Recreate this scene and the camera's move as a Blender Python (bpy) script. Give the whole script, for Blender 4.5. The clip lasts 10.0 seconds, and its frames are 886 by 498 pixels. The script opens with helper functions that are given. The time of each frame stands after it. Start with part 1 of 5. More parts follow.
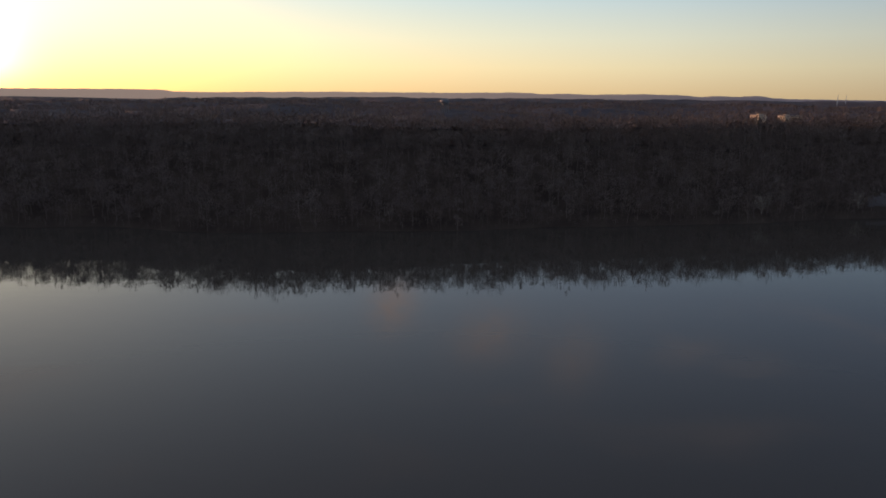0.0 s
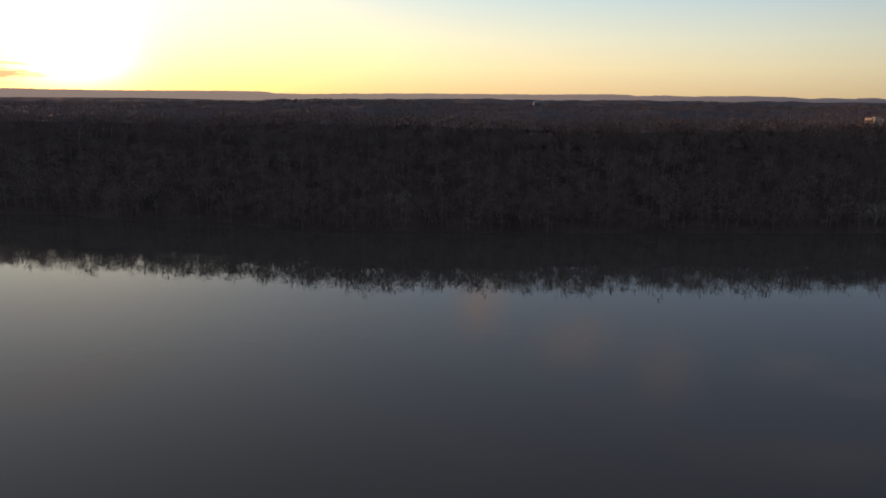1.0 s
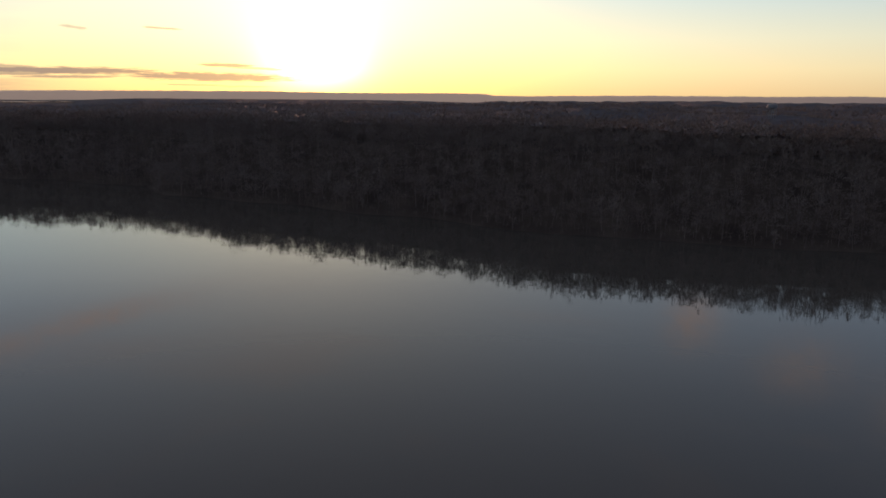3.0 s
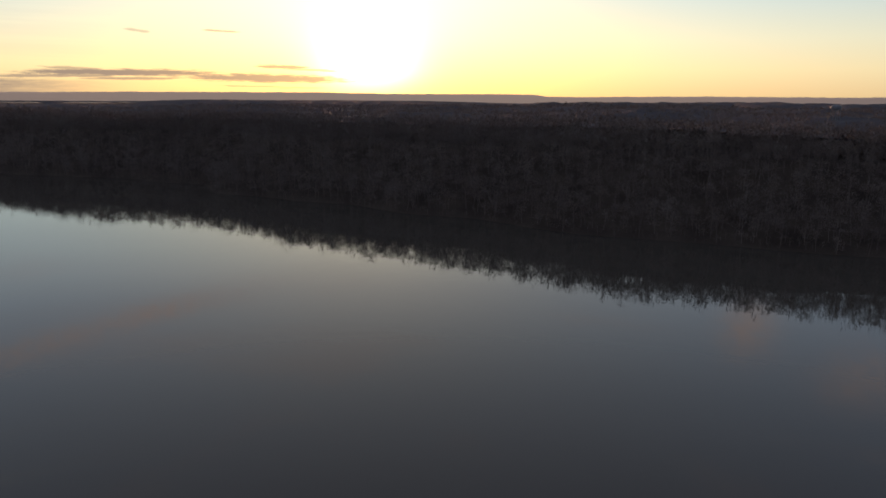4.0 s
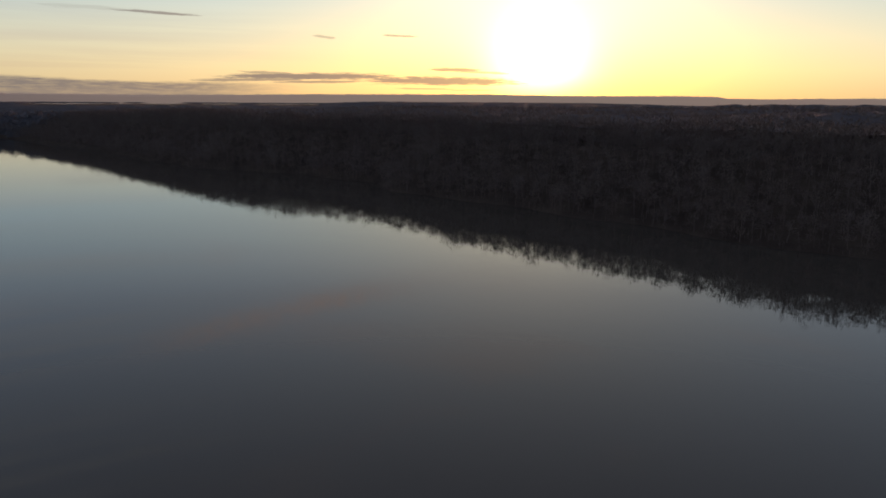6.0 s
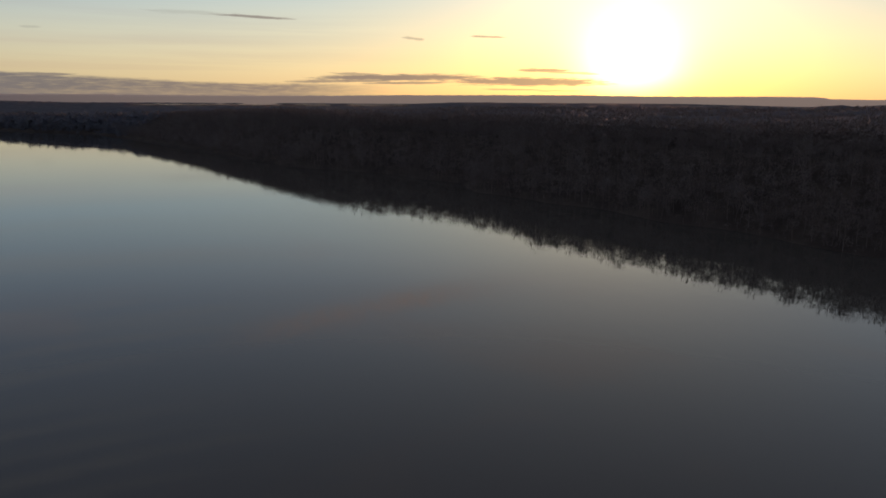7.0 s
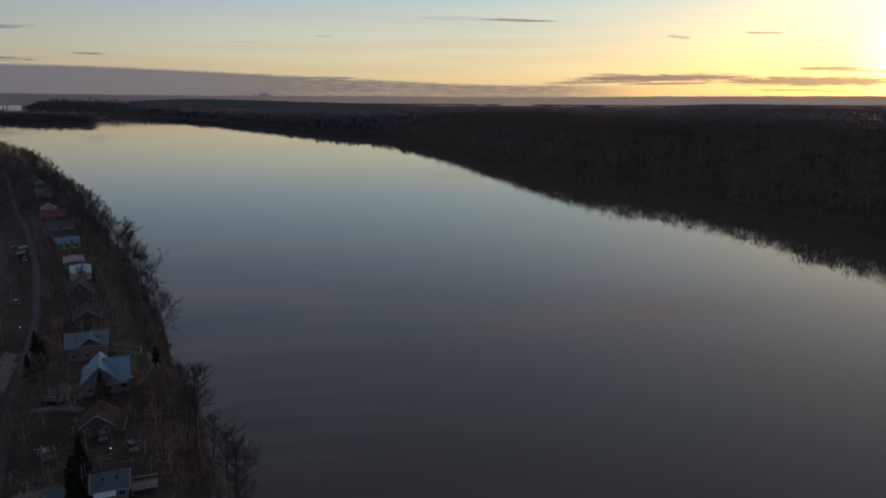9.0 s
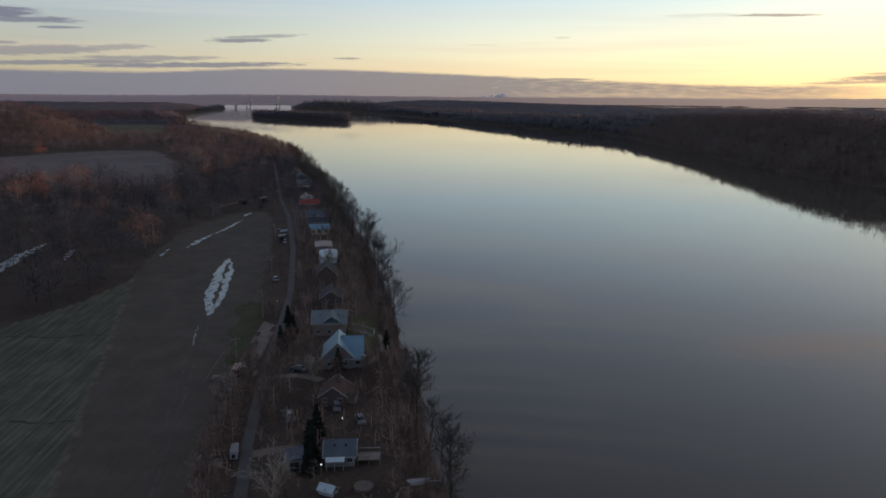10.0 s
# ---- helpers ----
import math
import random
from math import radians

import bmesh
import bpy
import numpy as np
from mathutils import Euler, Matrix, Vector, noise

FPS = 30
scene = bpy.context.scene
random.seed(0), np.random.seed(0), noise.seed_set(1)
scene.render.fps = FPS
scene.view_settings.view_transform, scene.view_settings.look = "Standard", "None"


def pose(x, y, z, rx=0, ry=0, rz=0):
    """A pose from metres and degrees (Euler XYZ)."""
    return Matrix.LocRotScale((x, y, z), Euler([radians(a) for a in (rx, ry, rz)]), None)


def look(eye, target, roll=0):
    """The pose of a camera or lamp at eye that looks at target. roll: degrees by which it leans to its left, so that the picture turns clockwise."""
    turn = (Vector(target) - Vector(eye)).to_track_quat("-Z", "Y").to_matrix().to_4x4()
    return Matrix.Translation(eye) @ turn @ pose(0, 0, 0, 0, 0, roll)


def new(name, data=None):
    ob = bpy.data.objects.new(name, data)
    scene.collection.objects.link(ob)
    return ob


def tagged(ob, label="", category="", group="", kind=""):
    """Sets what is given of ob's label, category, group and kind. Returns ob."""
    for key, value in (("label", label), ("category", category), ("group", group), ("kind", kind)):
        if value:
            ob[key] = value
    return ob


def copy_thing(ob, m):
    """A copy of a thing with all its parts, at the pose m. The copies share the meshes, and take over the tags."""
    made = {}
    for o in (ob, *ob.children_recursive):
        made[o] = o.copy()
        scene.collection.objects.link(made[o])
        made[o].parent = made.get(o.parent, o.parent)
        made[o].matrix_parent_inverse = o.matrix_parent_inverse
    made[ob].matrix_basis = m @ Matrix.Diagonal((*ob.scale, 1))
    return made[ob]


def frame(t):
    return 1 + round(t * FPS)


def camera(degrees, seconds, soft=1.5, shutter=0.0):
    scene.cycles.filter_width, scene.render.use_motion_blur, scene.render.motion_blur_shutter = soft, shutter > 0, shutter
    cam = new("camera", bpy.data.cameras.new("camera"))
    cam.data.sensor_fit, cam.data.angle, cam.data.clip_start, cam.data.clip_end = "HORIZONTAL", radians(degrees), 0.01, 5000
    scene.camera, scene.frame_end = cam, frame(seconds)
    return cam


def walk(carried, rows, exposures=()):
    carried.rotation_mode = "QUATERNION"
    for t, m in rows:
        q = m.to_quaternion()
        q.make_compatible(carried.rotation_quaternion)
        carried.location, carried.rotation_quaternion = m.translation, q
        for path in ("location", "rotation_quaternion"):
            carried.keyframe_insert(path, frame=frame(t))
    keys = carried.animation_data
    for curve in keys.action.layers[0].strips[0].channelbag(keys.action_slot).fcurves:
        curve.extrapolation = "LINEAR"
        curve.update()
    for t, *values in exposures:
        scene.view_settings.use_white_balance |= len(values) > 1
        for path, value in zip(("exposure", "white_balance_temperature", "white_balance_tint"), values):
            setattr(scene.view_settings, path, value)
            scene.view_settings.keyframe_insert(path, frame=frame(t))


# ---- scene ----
# A wide river at sundown: a camera hangs over the near bank and turns from the far bluff to the view down the river.

# ---- camera ----
EYE = (0, 0, 72)
cam = camera(63.6, 10.0, soft=1.7)
PATH = [(0.0, 0.0, -12.15, -0.40), (0.2, 0.70, -12.14, -0.40), (0.5, 3.12, -12.12, -0.40), (1.0, 7.26, -12.07, -0.42), (1.5, 11.44, -12.07, -0.45),
        (2.0, 16.10, -12.06, -0.46), (2.5, 21.22, -12.04, -0.46), (2.7, 22.72, -12.03, -0.45), (3.8, 26.98, -11.98, -0.42), (4.0, 28.22, -11.97, -0.41), (4.5, 31.49, -11.95, -0.39),
        (5.0, 34.69, -11.93, -0.39), (5.5, 38.05, -11.90, -0.40), (5.7, 39.42, -11.90, -0.40), (6.8, 46.94, -11.88, -0.37), (7.0, 48.28, -11.88, -0.36), (7.5, 51.78, -11.88, -0.32),
        (8.0, 55.73, -11.88, -0.30), (8.5, 59.95, -11.88, -0.32), (8.7, 62.56, -11.89, -0.33), (8.8, 64.45, -11.89, -0.34), (9.0, 68.18, -11.90, -0.35), (9.2, 71.93, -11.90, -0.36),
        (9.5, 77.44, -11.91, -0.38), (9.7, 81.06, -11.91, -0.41), (10.0, 86.44, -11.92, -0.45)]
walk(cam, [(t, pose(*EYE, 90 + pitch, roll, yaw)) for t, yaw, pitch, roll in PATH],
     exposures=[(0.0, 0.24, 6850, 10), (4.5, 0.14, 6850, 10), (7.5, -0.14, 6800, 10), (9.0, -0.09, 6750, 10), (9.5, 0.24, 6800, 10), (10.0, 0.53, 6950, 10)])

# ---- light ----
SUN_AZ, SUN_EL = 34.0, 2.6          # degrees to the left of +y, degrees above the horizon
SUN_DIR = Vector((-math.sin(radians(SUN_AZ)) * math.cos(radians(SUN_EL)), math.cos(radians(SUN_AZ)) * math.cos(radians(SUN_EL)), math.sin(radians(SUN_EL))))

sun_data = bpy.data.lights.new("sun", "SUN")
sun_data.energy, sun_data.angle, sun_data.color = 3.6, radians(0.6), (1.0, 0.475, 0.31)
sun = new("sun", sun_data)
sun.matrix_world = look((0, 0, 400), Vector((0, 0, 400)) - SUN_DIR)


class Nodes:
    """A small hand for wiring node trees."""

    def __init__(self, tree):
        self.tree = tree
        tree.nodes.clear()

    def add(self, kind, **settings):
        node = self.tree.nodes.new(kind)
        for key, value in settings.items():
            if key == "op":
                node.operation = value
            elif key == "sky":
                node.sky_type = value
            elif key == "blend":
                node.blend_type = value
            elif key == "dims":
                node.noise_dimensions = value
            elif key == "attr":
                node.attribute_name = value
        return node

    def link(self, a, b):
        self.tree.links.new(a, b)

    def set(self, socket, value):
        if isinstance(value, bpy.types.NodeSocket):
            self.link(value, socket)
        elif isinstance(value, (tuple, list)) and len(value) == 3 and socket.type == "RGBA":
            socket.default_value = (*value, 1)
        else:
            socket.default_value = value

    def math(self, op, a, b=0.0, c=0.0):
        n = self.add("ShaderNodeMath", op=op)
        for i, v in enumerate((a, b, c)):
            self.set(n.inputs[i], v)
        return n.outputs[0]

    def vec(self, op, a, b=(0, 0, 0)):
        n = self.add("ShaderNodeVectorMath", op=op)
        self.set(n.inputs[0], a)
        self.set(n.inputs[1], b)
        return n.outputs["Value"] if op in ("DOT_PRODUCT", "LENGTH") else n.outputs[0]

    def mix(self, fac, a, b, blend="MIX"):
        n = self.add("ShaderNodeMix", blend=blend)
        n.data_type = "RGBA"
        self.set(n.inputs[0], fac)
        self.set(n.inputs[6], a)
        self.set(n.inputs[7], b)
        return n.outputs[2]

    def noise(self, vector, scale, detail=4.0, rough=0.5, distort=0.0):
        n = self.add("ShaderNodeTexNoise", dims="3D")
        self.set(n.inputs["Vector"], vector)
        n.inputs["Scale"].default_value = scale
        n.inputs["Detail"].default_value = detail
        n.inputs["Roughness"].default_value = rough
        n.inputs["Distortion"].default_value = distort
        return n.outputs[0]

    def scaled(self, vector, sx, sy, sz):
        return self.vec("MULTIPLY", vector, (sx, sy, sz))

    def ramp(self, value, low, high, out_low=0.0, out_high=1.0):
        n = self.add("ShaderNodeMapRange")
        n.interpolation_type = "SMOOTHSTEP"
        self.set(n.inputs[0], value)
        for i, v in enumerate((low, high, out_low, out_high)):
            self.set(n.inputs[1 + i], v)
        return n.outputs[0]

    def colours(self, value, stops):
        n = self.add("ShaderNodeValToRGB")
        self.set(n.inputs[0], value)
        el = n.color_ramp.elements
        while len(el) < len(stops):
            el.new(0.5)
        for e, (at, col) in zip(el, stops):
            e.position, e.color = at, (*col, 1)
        return n.outputs[0]


def build_world():
    world = bpy.data.worlds.new("evening_sky")
    scene.world = world
    world.use_nodes = True
    n = Nodes(world.node_tree)
    way = n.add("ShaderNodeTexCoord").outputs["Generated"]
    sky = n.add("ShaderNodeTexSky", sky="NISHITA")
    sky.sun_disc = False
    sky.sun_elevation, sky.sun_rotation = radians(SUN_EL), radians(-SUN_AZ)
    sky.altitude, sky.air_density, sky.dust_density, sky.ozone_density = 150, 1.0, 1.6, 2.0
    split = n.add("ShaderNodeSeparateXYZ")
    n.link(way, split.inputs[0])
    x, y, z = split.outputs
    el = n.math("MULTIPLY", n.math("ARCSINE", z), 57.2958)
    az = n.math("MULTIPLY", n.math("ARCTAN2", n.math("MULTIPLY", x, -1.0), y), 57.2958)
    # the clear evening sky: warm at the horizon, pale blue higher up, dimmer away from the sun
    off = n.math("MULTIPLY", n.math("ARCCOSINE", n.math("MINIMUM", n.vec("DOT_PRODUCT", way, tuple(SUN_DIR)), 0.99999)), 57.2958)
    band = n.colours(n.math("DIVIDE", el, 60.0), SKY_BAND)
    # overhead, extra brightness is added opposite the sun, unseen, to lift shaded slopes
    near_horizon, overhead = n.ramp(off, 10.0, 120.0, *SKY_TOWARD[0]), n.math("ADD", n.ramp(off, 5.0, 95.0, *SKY_TOWARD[1]), n.ramp(off, 90.0, 150.0, 0.0, 0.85))
    lift = n.ramp(el, 6.0, 14.0)
    toward = n.math("ADD", n.math("MULTIPLY", near_horizon, n.math("SUBTRACT", 1.0, lift)), n.math("MULTIPLY", overhead, lift))
    band = n.mix(1.0, band, n.colours(n.math("DIVIDE", off, 120.0), SKY_TINT), "MULTIPLY")
    clear = n.vec("SCALE", band)
    clear.node.inputs["Scale"].default_value = 1.0
    n.link(toward, clear.node.inputs["Scale"])
    natural = n.vec("SCALE", sky.outputs[0])
    natural.node.inputs["Scale"].default_value = NISHITA
    clear = n.vec("ADD", clear, natural)
    # the aureole of the low sun
    core = n.math("POWER", 2.718, n.math("MULTIPLY", n.math("POWER", n.math("DIVIDE", off, AUREOLE[0]), 2.0), -1.0))
    halo = n.math("POWER", 2.718, n.math("MULTIPLY", n.math("DIVIDE", off, AUREOLE[2]), -1.0))
    for value, strength, tint in ((core, AUREOLE[1], n.mix(n.ramp(el, 0.0, 2.2), (0.9, 0.62, 0.12), (1.0, 0.93, 0.72))), (halo, AUREOLE[3], n.mix(n.ramp(el, 0.5, 7.0), (1.0, 0.76, 0.28), (1.0, 0.97, 0.84)))):
        glow = n.vec("SCALE", tint)
        n.link(n.math("MULTIPLY", value, strength), glow.node.inputs["Scale"])
        clear = n.vec("ADD", clear, glow)
    # clouds: long level streaks
    flat = n.add("ShaderNodeCombineXYZ")
    n.link(az, flat.inputs[0])
    n.link(el, flat.inputs[1])
    where = flat.outputs[0]
    fine = n.noise(n.scaled(where, 0.75, 6.5, 1), 1.0, 6, 0.62)
    broad = n.noise(n.scaled(where, 0.06, 1.1, 1), 1.0, 3, 0.5)
    billow = n.math("SUBTRACT", n.noise(n.scaled(where, 0.45, 1.4, 1), 1.0, 4, 0.55), 0.5)
    ragged = n.math("MULTIPLY", n.math("SUBTRACT", fine, 0.5), 2.4)
    cover = None
    for a, e, w, h, deep, tilt in CLOUDS:
        ua = n.math("SUBTRACT", az, a)
        da = n.math("POWER", n.math("ABSOLUTE", n.math("DIVIDE", ua, w * 1.1)), 3.0)
        level = n.math("ADD", n.math("MULTIPLY", ua, tilt), n.math("MULTIPLY", billow, 0.9 * h))
        de = n.math("POWER", n.math("DIVIDE", n.math("SUBTRACT", n.math("SUBTRACT", el, e), level), h * 1.25), 2.0)
        body = n.math("SUBTRACT", 1.0, n.math("SQRT", n.math("ADD", da, de)))
        spot = n.math("MULTIPLY", n.ramp(n.math("ADD", body, n.math("MULTIPLY", ragged, 0.62)), 0.0, 0.6), n.math("MULTIPLY", n.ramp(body, -0.25, 0.1), deep))
        cover = spot if cover is None else n.math("MAXIMUM", cover, spot)
    # the low bank down the river: a smooth sheet with a level, slightly ragged top
    top = n.math("ADD", n.ramp(az, 58.0, 98.0, 1.08, 2.15), n.ramp(az, 100.0, 110.0, 0.0, -0.4))
    top = n.math("ADD", top, n.math("MULTIPLY", n.math("SUBTRACT", broad, 0.5), n.ramp(az, 60.0, 85.0, 0.55, 0.15)))
    bank = n.math("MULTIPLY", n.ramp(n.math("ADD", n.math("SUBTRACT", top, el), n.math("MULTIPLY", ragged, 0.10)), -0.05, 0.22), n.ramp(az, 50.0, 62.0))
    bank = n.math("MULTIPLY", bank, n.ramp(n.math("ADD", fine, n.ramp(az, 70.0, 92.0, 0.0, 0.22)), 0.30, 0.62, 0.66, 0.97))
    low_gap = n.math("MULTIPLY", n.ramp(n.math("ABSOLUTE", n.math("SUBTRACT", el, n.math("ADD", 0.33, n.math("MULTIPLY", billow, 0.25)))), 0.07, 0.2, 0.86, 1.0), 1.0)
    bank = n.math("MULTIPLY", bank, n.math("MAXIMUM", low_gap, n.ramp(az, 66.0, 82.0)))
    bank = n.math("MULTIPLY", bank, n.ramp(n.math("ABSOLUTE", n.math("SUBTRACT", az, 95.0)), 45.0, 70.0, 1.0, 0.0))
    cover = n.math("MAXIMUM", cover, bank)
    lit = n.colours(n.math("DIVIDE", off, 120.0), CLOUD_TINT)
    # faint level streaks of cirrus
    streaks = n.noise(n.scaled(where, 0.025, 0.75, 1), 1.0, 5, 0.55, 0.3)
    streaks = n.math("MULTIPLY", n.ramp(streaks, 0.42, 0.68), n.ramp(az, 44.0, 70.0, 0.0, 0.30))
    clear = n.mix(streaks, clear, n.mix(n.ramp(el, 2.0, 6.0), (0.56, 0.40, 0.30), (0.50, 0.50, 0.50)))
    low_sky = n.mix(n.math("MULTIPLY", cover, 0.92), clear, lit)
    # thin high veils, rosy underneath
    veil = n.noise(n.scaled(where, 0.035, 0.16, 1), 1.0, 4, 0.55, 0.6)
    veil = n.math("MULTIPLY", n.ramp(veil, 0.52, 0.75), n.ramp(el, 8.0, 15.0))
    final = n.mix(n.math("MULTIPLY", veil, 0.24), low_sky, VEIL_TINT)
    for a, e, w, h, deep in ROSY:
        da = n.math("POWER", n.math("DIVIDE", n.math("SUBTRACT", az, a), w), 2.0)
        de = n.math("POWER", n.math("DIVIDE", n.math("ADD", n.math("SUBTRACT", el, e), n.math("MULTIPLY", n.math("SUBTRACT", az, a), -0.16)), h), 2.0)
        spot = n.math("MULTIPLY", n.math("POWER", 2.718, n.math("MULTIPLY", n.math("ADD", da, de), -1.0)), deep)
        final = n.mix(n.math("MULTIPLY", spot, n.ramp(fine, 0.3, 0.7)), final, VEIL_TINT)
    back = n.add("ShaderNodeBackground")
    n.link(final, back.inputs[0])
    back.inputs[1].default_value = SKY_STRENGTH
    n.link(back.outputs[0], n.add("ShaderNodeOutputWorld").inputs[0])


SKY_STRENGTH = 1.0
NISHITA = 0.04
SKY_BAND = [(0.0, (0.70, 0.51, 0.28)), (0.035, (0.75, 0.64, 0.41)), (0.07, (0.67, 0.655, 0.52)), (0.13, (0.435, 0.56, 0.63)), (0.25, (0.290, 0.357, 0.458)), (0.5, (0.210, 0.232, 0.302)), (1.0, (0.175, 0.184, 0.234))]
SKY_TINT = [(0.0, (1.15, 1.0, 0.75)), (0.2, (1.0, 1.0, 0.96)), (0.42, (0.89, 0.935, 1.01)), (0.66, (0.65, 0.725, 0.90)), (1.0, (0.63, 0.69, 0.87))]
SKY_TOWARD = ((1.05, 0.52), (1.36, 0.48))
AUREOLE = (3.1, 1.7, 6.4, 0.80)
CLOUD_TINT = [(0.0, (0.85, 0.56, 0.26)), (0.06, (0.58, 0.38, 0.23)), (0.15, (0.31, 0.235, 0.195)), (0.35, (0.175, 0.162, 0.178)), (0.6, (0.132, 0.144, 0.196)), (1.0, (0.116, 0.132, 0.192))]
VEIL_TINT = (0.66, 0.49, 0.43)
# bearing, height, half length and half depth in degrees, density, tilt
CLOUDS = [(41.65, 1.33, 6.7, 0.34, 1.0, 0.009), (51.8, 1.59, 7.2, 0.26, 1.0, -0.011), (55.9, 1.30, 4.8, 0.13, 0.8, -0.023), (40.55, 2.18, 2.1, 0.14, 0.9, 0.019), (38.3, 1.99, 2.2, 0.10, 0.7, 0.028),
          (51.1, 1.19, 3.5, 0.11, 0.8, -0.019), (54.9, 1.82, 2.1, 0.11, 0.7, 0.021), (42.95, 0.74, 2.4, 0.07, 0.6, 0.004), (39.25, 0.65, 2.2, 0.07, 0.5, -0.005), (62.6, 5.86, 3.2, 0.10, 0.8, 0.028),
          (67.0, 6.0, 3.3, 0.14, 0.2, 0.0), (77.3, 4.57, 0.75, 0.09, 0.22, 0.0), (50.6, 4.52, 0.9, 0.10, 0.5, 0.11), (44.8, 4.67, 1.3, 0.08, 0.7, 0.047), (77.0, 1.5, 2.4, 0.11, 0.8, 0.0),
          (117.9, 5.28, 3.2, 0.46, 1.0, -0.05), (115.7, 4.94, 3.5, 0.22, 0.9, -0.03), (113.8, 4.53, 1.5, 0.09, 0.8, -0.037), (117.6, 3.42, 1.6, 0.11, 0.6, -0.023), (115.2, 3.01, 4.9, 0.34, 0.65, -0.05),
          (111.0, 3.31, 3.1, 0.2, 0.55, -0.06), (108.3, 2.66, 5.3, 0.18, 0.65, -0.027), (113.3, 2.25, 7.2, 0.18, 0.8, -0.039), (104.9, 2.25, 8.3, 0.2, 0.9, -0.028), (101.7, 4.08, 2.5, 0.17, 0.85, -0.043),
          (100.3, 4.40, 3.3, 0.14, 0.6, -0.064), (93.85, 2.92, 1.1, 0.08, 0.7, -0.014), (83.4, 4.03, 1.5, 0.07, 0.14, 0.0)]
ROSY = [(50.5, 15.9, 5.0, 0.8, 1.0), (59.0, 17.4, 5.5, 1.0, 0.7), (4.0, 16.4, 1.8, 2.2, 1.1), (-4.0, 19.0, 3.0, 2.0, 0.7), (-11.0, 20.5, 2.4, 2.6, 0.5)]
build_world()


# ---- materials ----
def material(name):
    mat = bpy.data.materials.new(name)
    mat.use_nodes = True
    n = Nodes(mat.node_tree)
    surface = n.add("ShaderNodeBsdfPrincipled")
    n.link(surface.outputs[0], n.add("ShaderNodeOutputMaterial").inputs[0])
    geo = n.add("ShaderNodeNewGeometry").outputs["Position"]
    return mat, n, surface, geo


def rough_material(name, colours, coarse, fine, rough=0.85, bump=0.3, metallic=0.0, bump_scale=0.05, specular=0.3):
    """Two scales of noise between the colours, with a fine relief. coarse and fine: noise scales per metre."""
    mat, n, surface, geo = material(name)
    a = n.noise(geo, coarse, 3)
    b = n.noise(geo, fine, 4, 0.6)
    value = n.math("ADD", n.math("MULTIPLY", a, 0.6), n.math("MULTIPLY", b, 0.4))
    stops = [(0.32 + 0.36 * i / max(1, len(colours) - 1), c) for i, c in enumerate(colours)]
    n.link(n.colours(value, stops), surface.inputs["Base Color"])
    surface.inputs["Roughness"].default_value = rough
    surface.inputs["Metallic"].default_value = metallic
    surface.inputs["Specular IOR Level"].default_value = specular
    if bump:
        relief = n.add("ShaderNodeBump")
        relief.inputs["Strength"].default_value = bump
        relief.inputs["Distance"].default_value = bump_scale
        n.link(b, relief.inputs["Height"])
        n.link(relief.outputs[0], surface.inputs["Normal"])
    return mat


def water_material():
    mat, n, surface, geo = material("river_water")
    silt = n.noise(n.scaled(geo, 0.004, 0.012, 1), 1.0, 3)
    n.link(n.mix(silt, (0.060, 0.0525, 0.0425), (0.074, 0.0645, 0.0520)), surface.inputs["Base Color"])
    surface.inputs["IOR"].default_value = 1.333
    patches = n.noise(n.scaled(geo, 0.008, 0.028, 1), 1.0, 5, 0.6)
    split = n.add("ShaderNodeSeparateXYZ")
    n.link(geo, split.inputs[0])
    ruffled = n.ramp(split.outputs[0], -1800.0, -3200.0, 0.0, 0.05)       # the breeze roughens the open reach downstream
    n.link(n.math("ADD", ruffled, n.ramp(patches, 0.35, 0.7, 0.010, 0.026)), surface.inputs["Roughness"])
    swell = n.noise(n.scaled(geo, 0.13, 0.20, 1), 1.0, 3)
    ripple = n.noise(n.scaled(geo, 0.9, 1.6, 1), 1.0, 3)
    height = n.math("ADD", n.math("MULTIPLY", swell, 0.17), n.math("MULTIPLY", ripple, 0.016))
    relief = n.add("ShaderNodeBump")
    relief.inputs["Strength"].default_value = 0.34
    relief.inputs["Distance"].default_value = 0.35
    n.link(height, relief.inputs["Height"])
    n.link(relief.outputs[0], surface.inputs["Normal"])
    return mat


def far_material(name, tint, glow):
    """The bluish, hazy ridge behind everything: a plain backdrop with the light of the air before it painted in as
    emission.
    """
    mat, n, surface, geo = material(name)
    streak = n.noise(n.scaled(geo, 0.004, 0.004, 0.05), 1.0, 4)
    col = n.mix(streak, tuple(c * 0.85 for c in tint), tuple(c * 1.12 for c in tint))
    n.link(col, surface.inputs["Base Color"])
    # painted haze glow: the emission grows brighter towards the sun
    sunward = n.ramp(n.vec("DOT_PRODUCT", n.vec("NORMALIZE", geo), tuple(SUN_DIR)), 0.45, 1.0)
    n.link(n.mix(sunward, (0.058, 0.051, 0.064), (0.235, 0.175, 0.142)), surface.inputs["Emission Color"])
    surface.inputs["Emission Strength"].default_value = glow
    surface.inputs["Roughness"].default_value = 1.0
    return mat


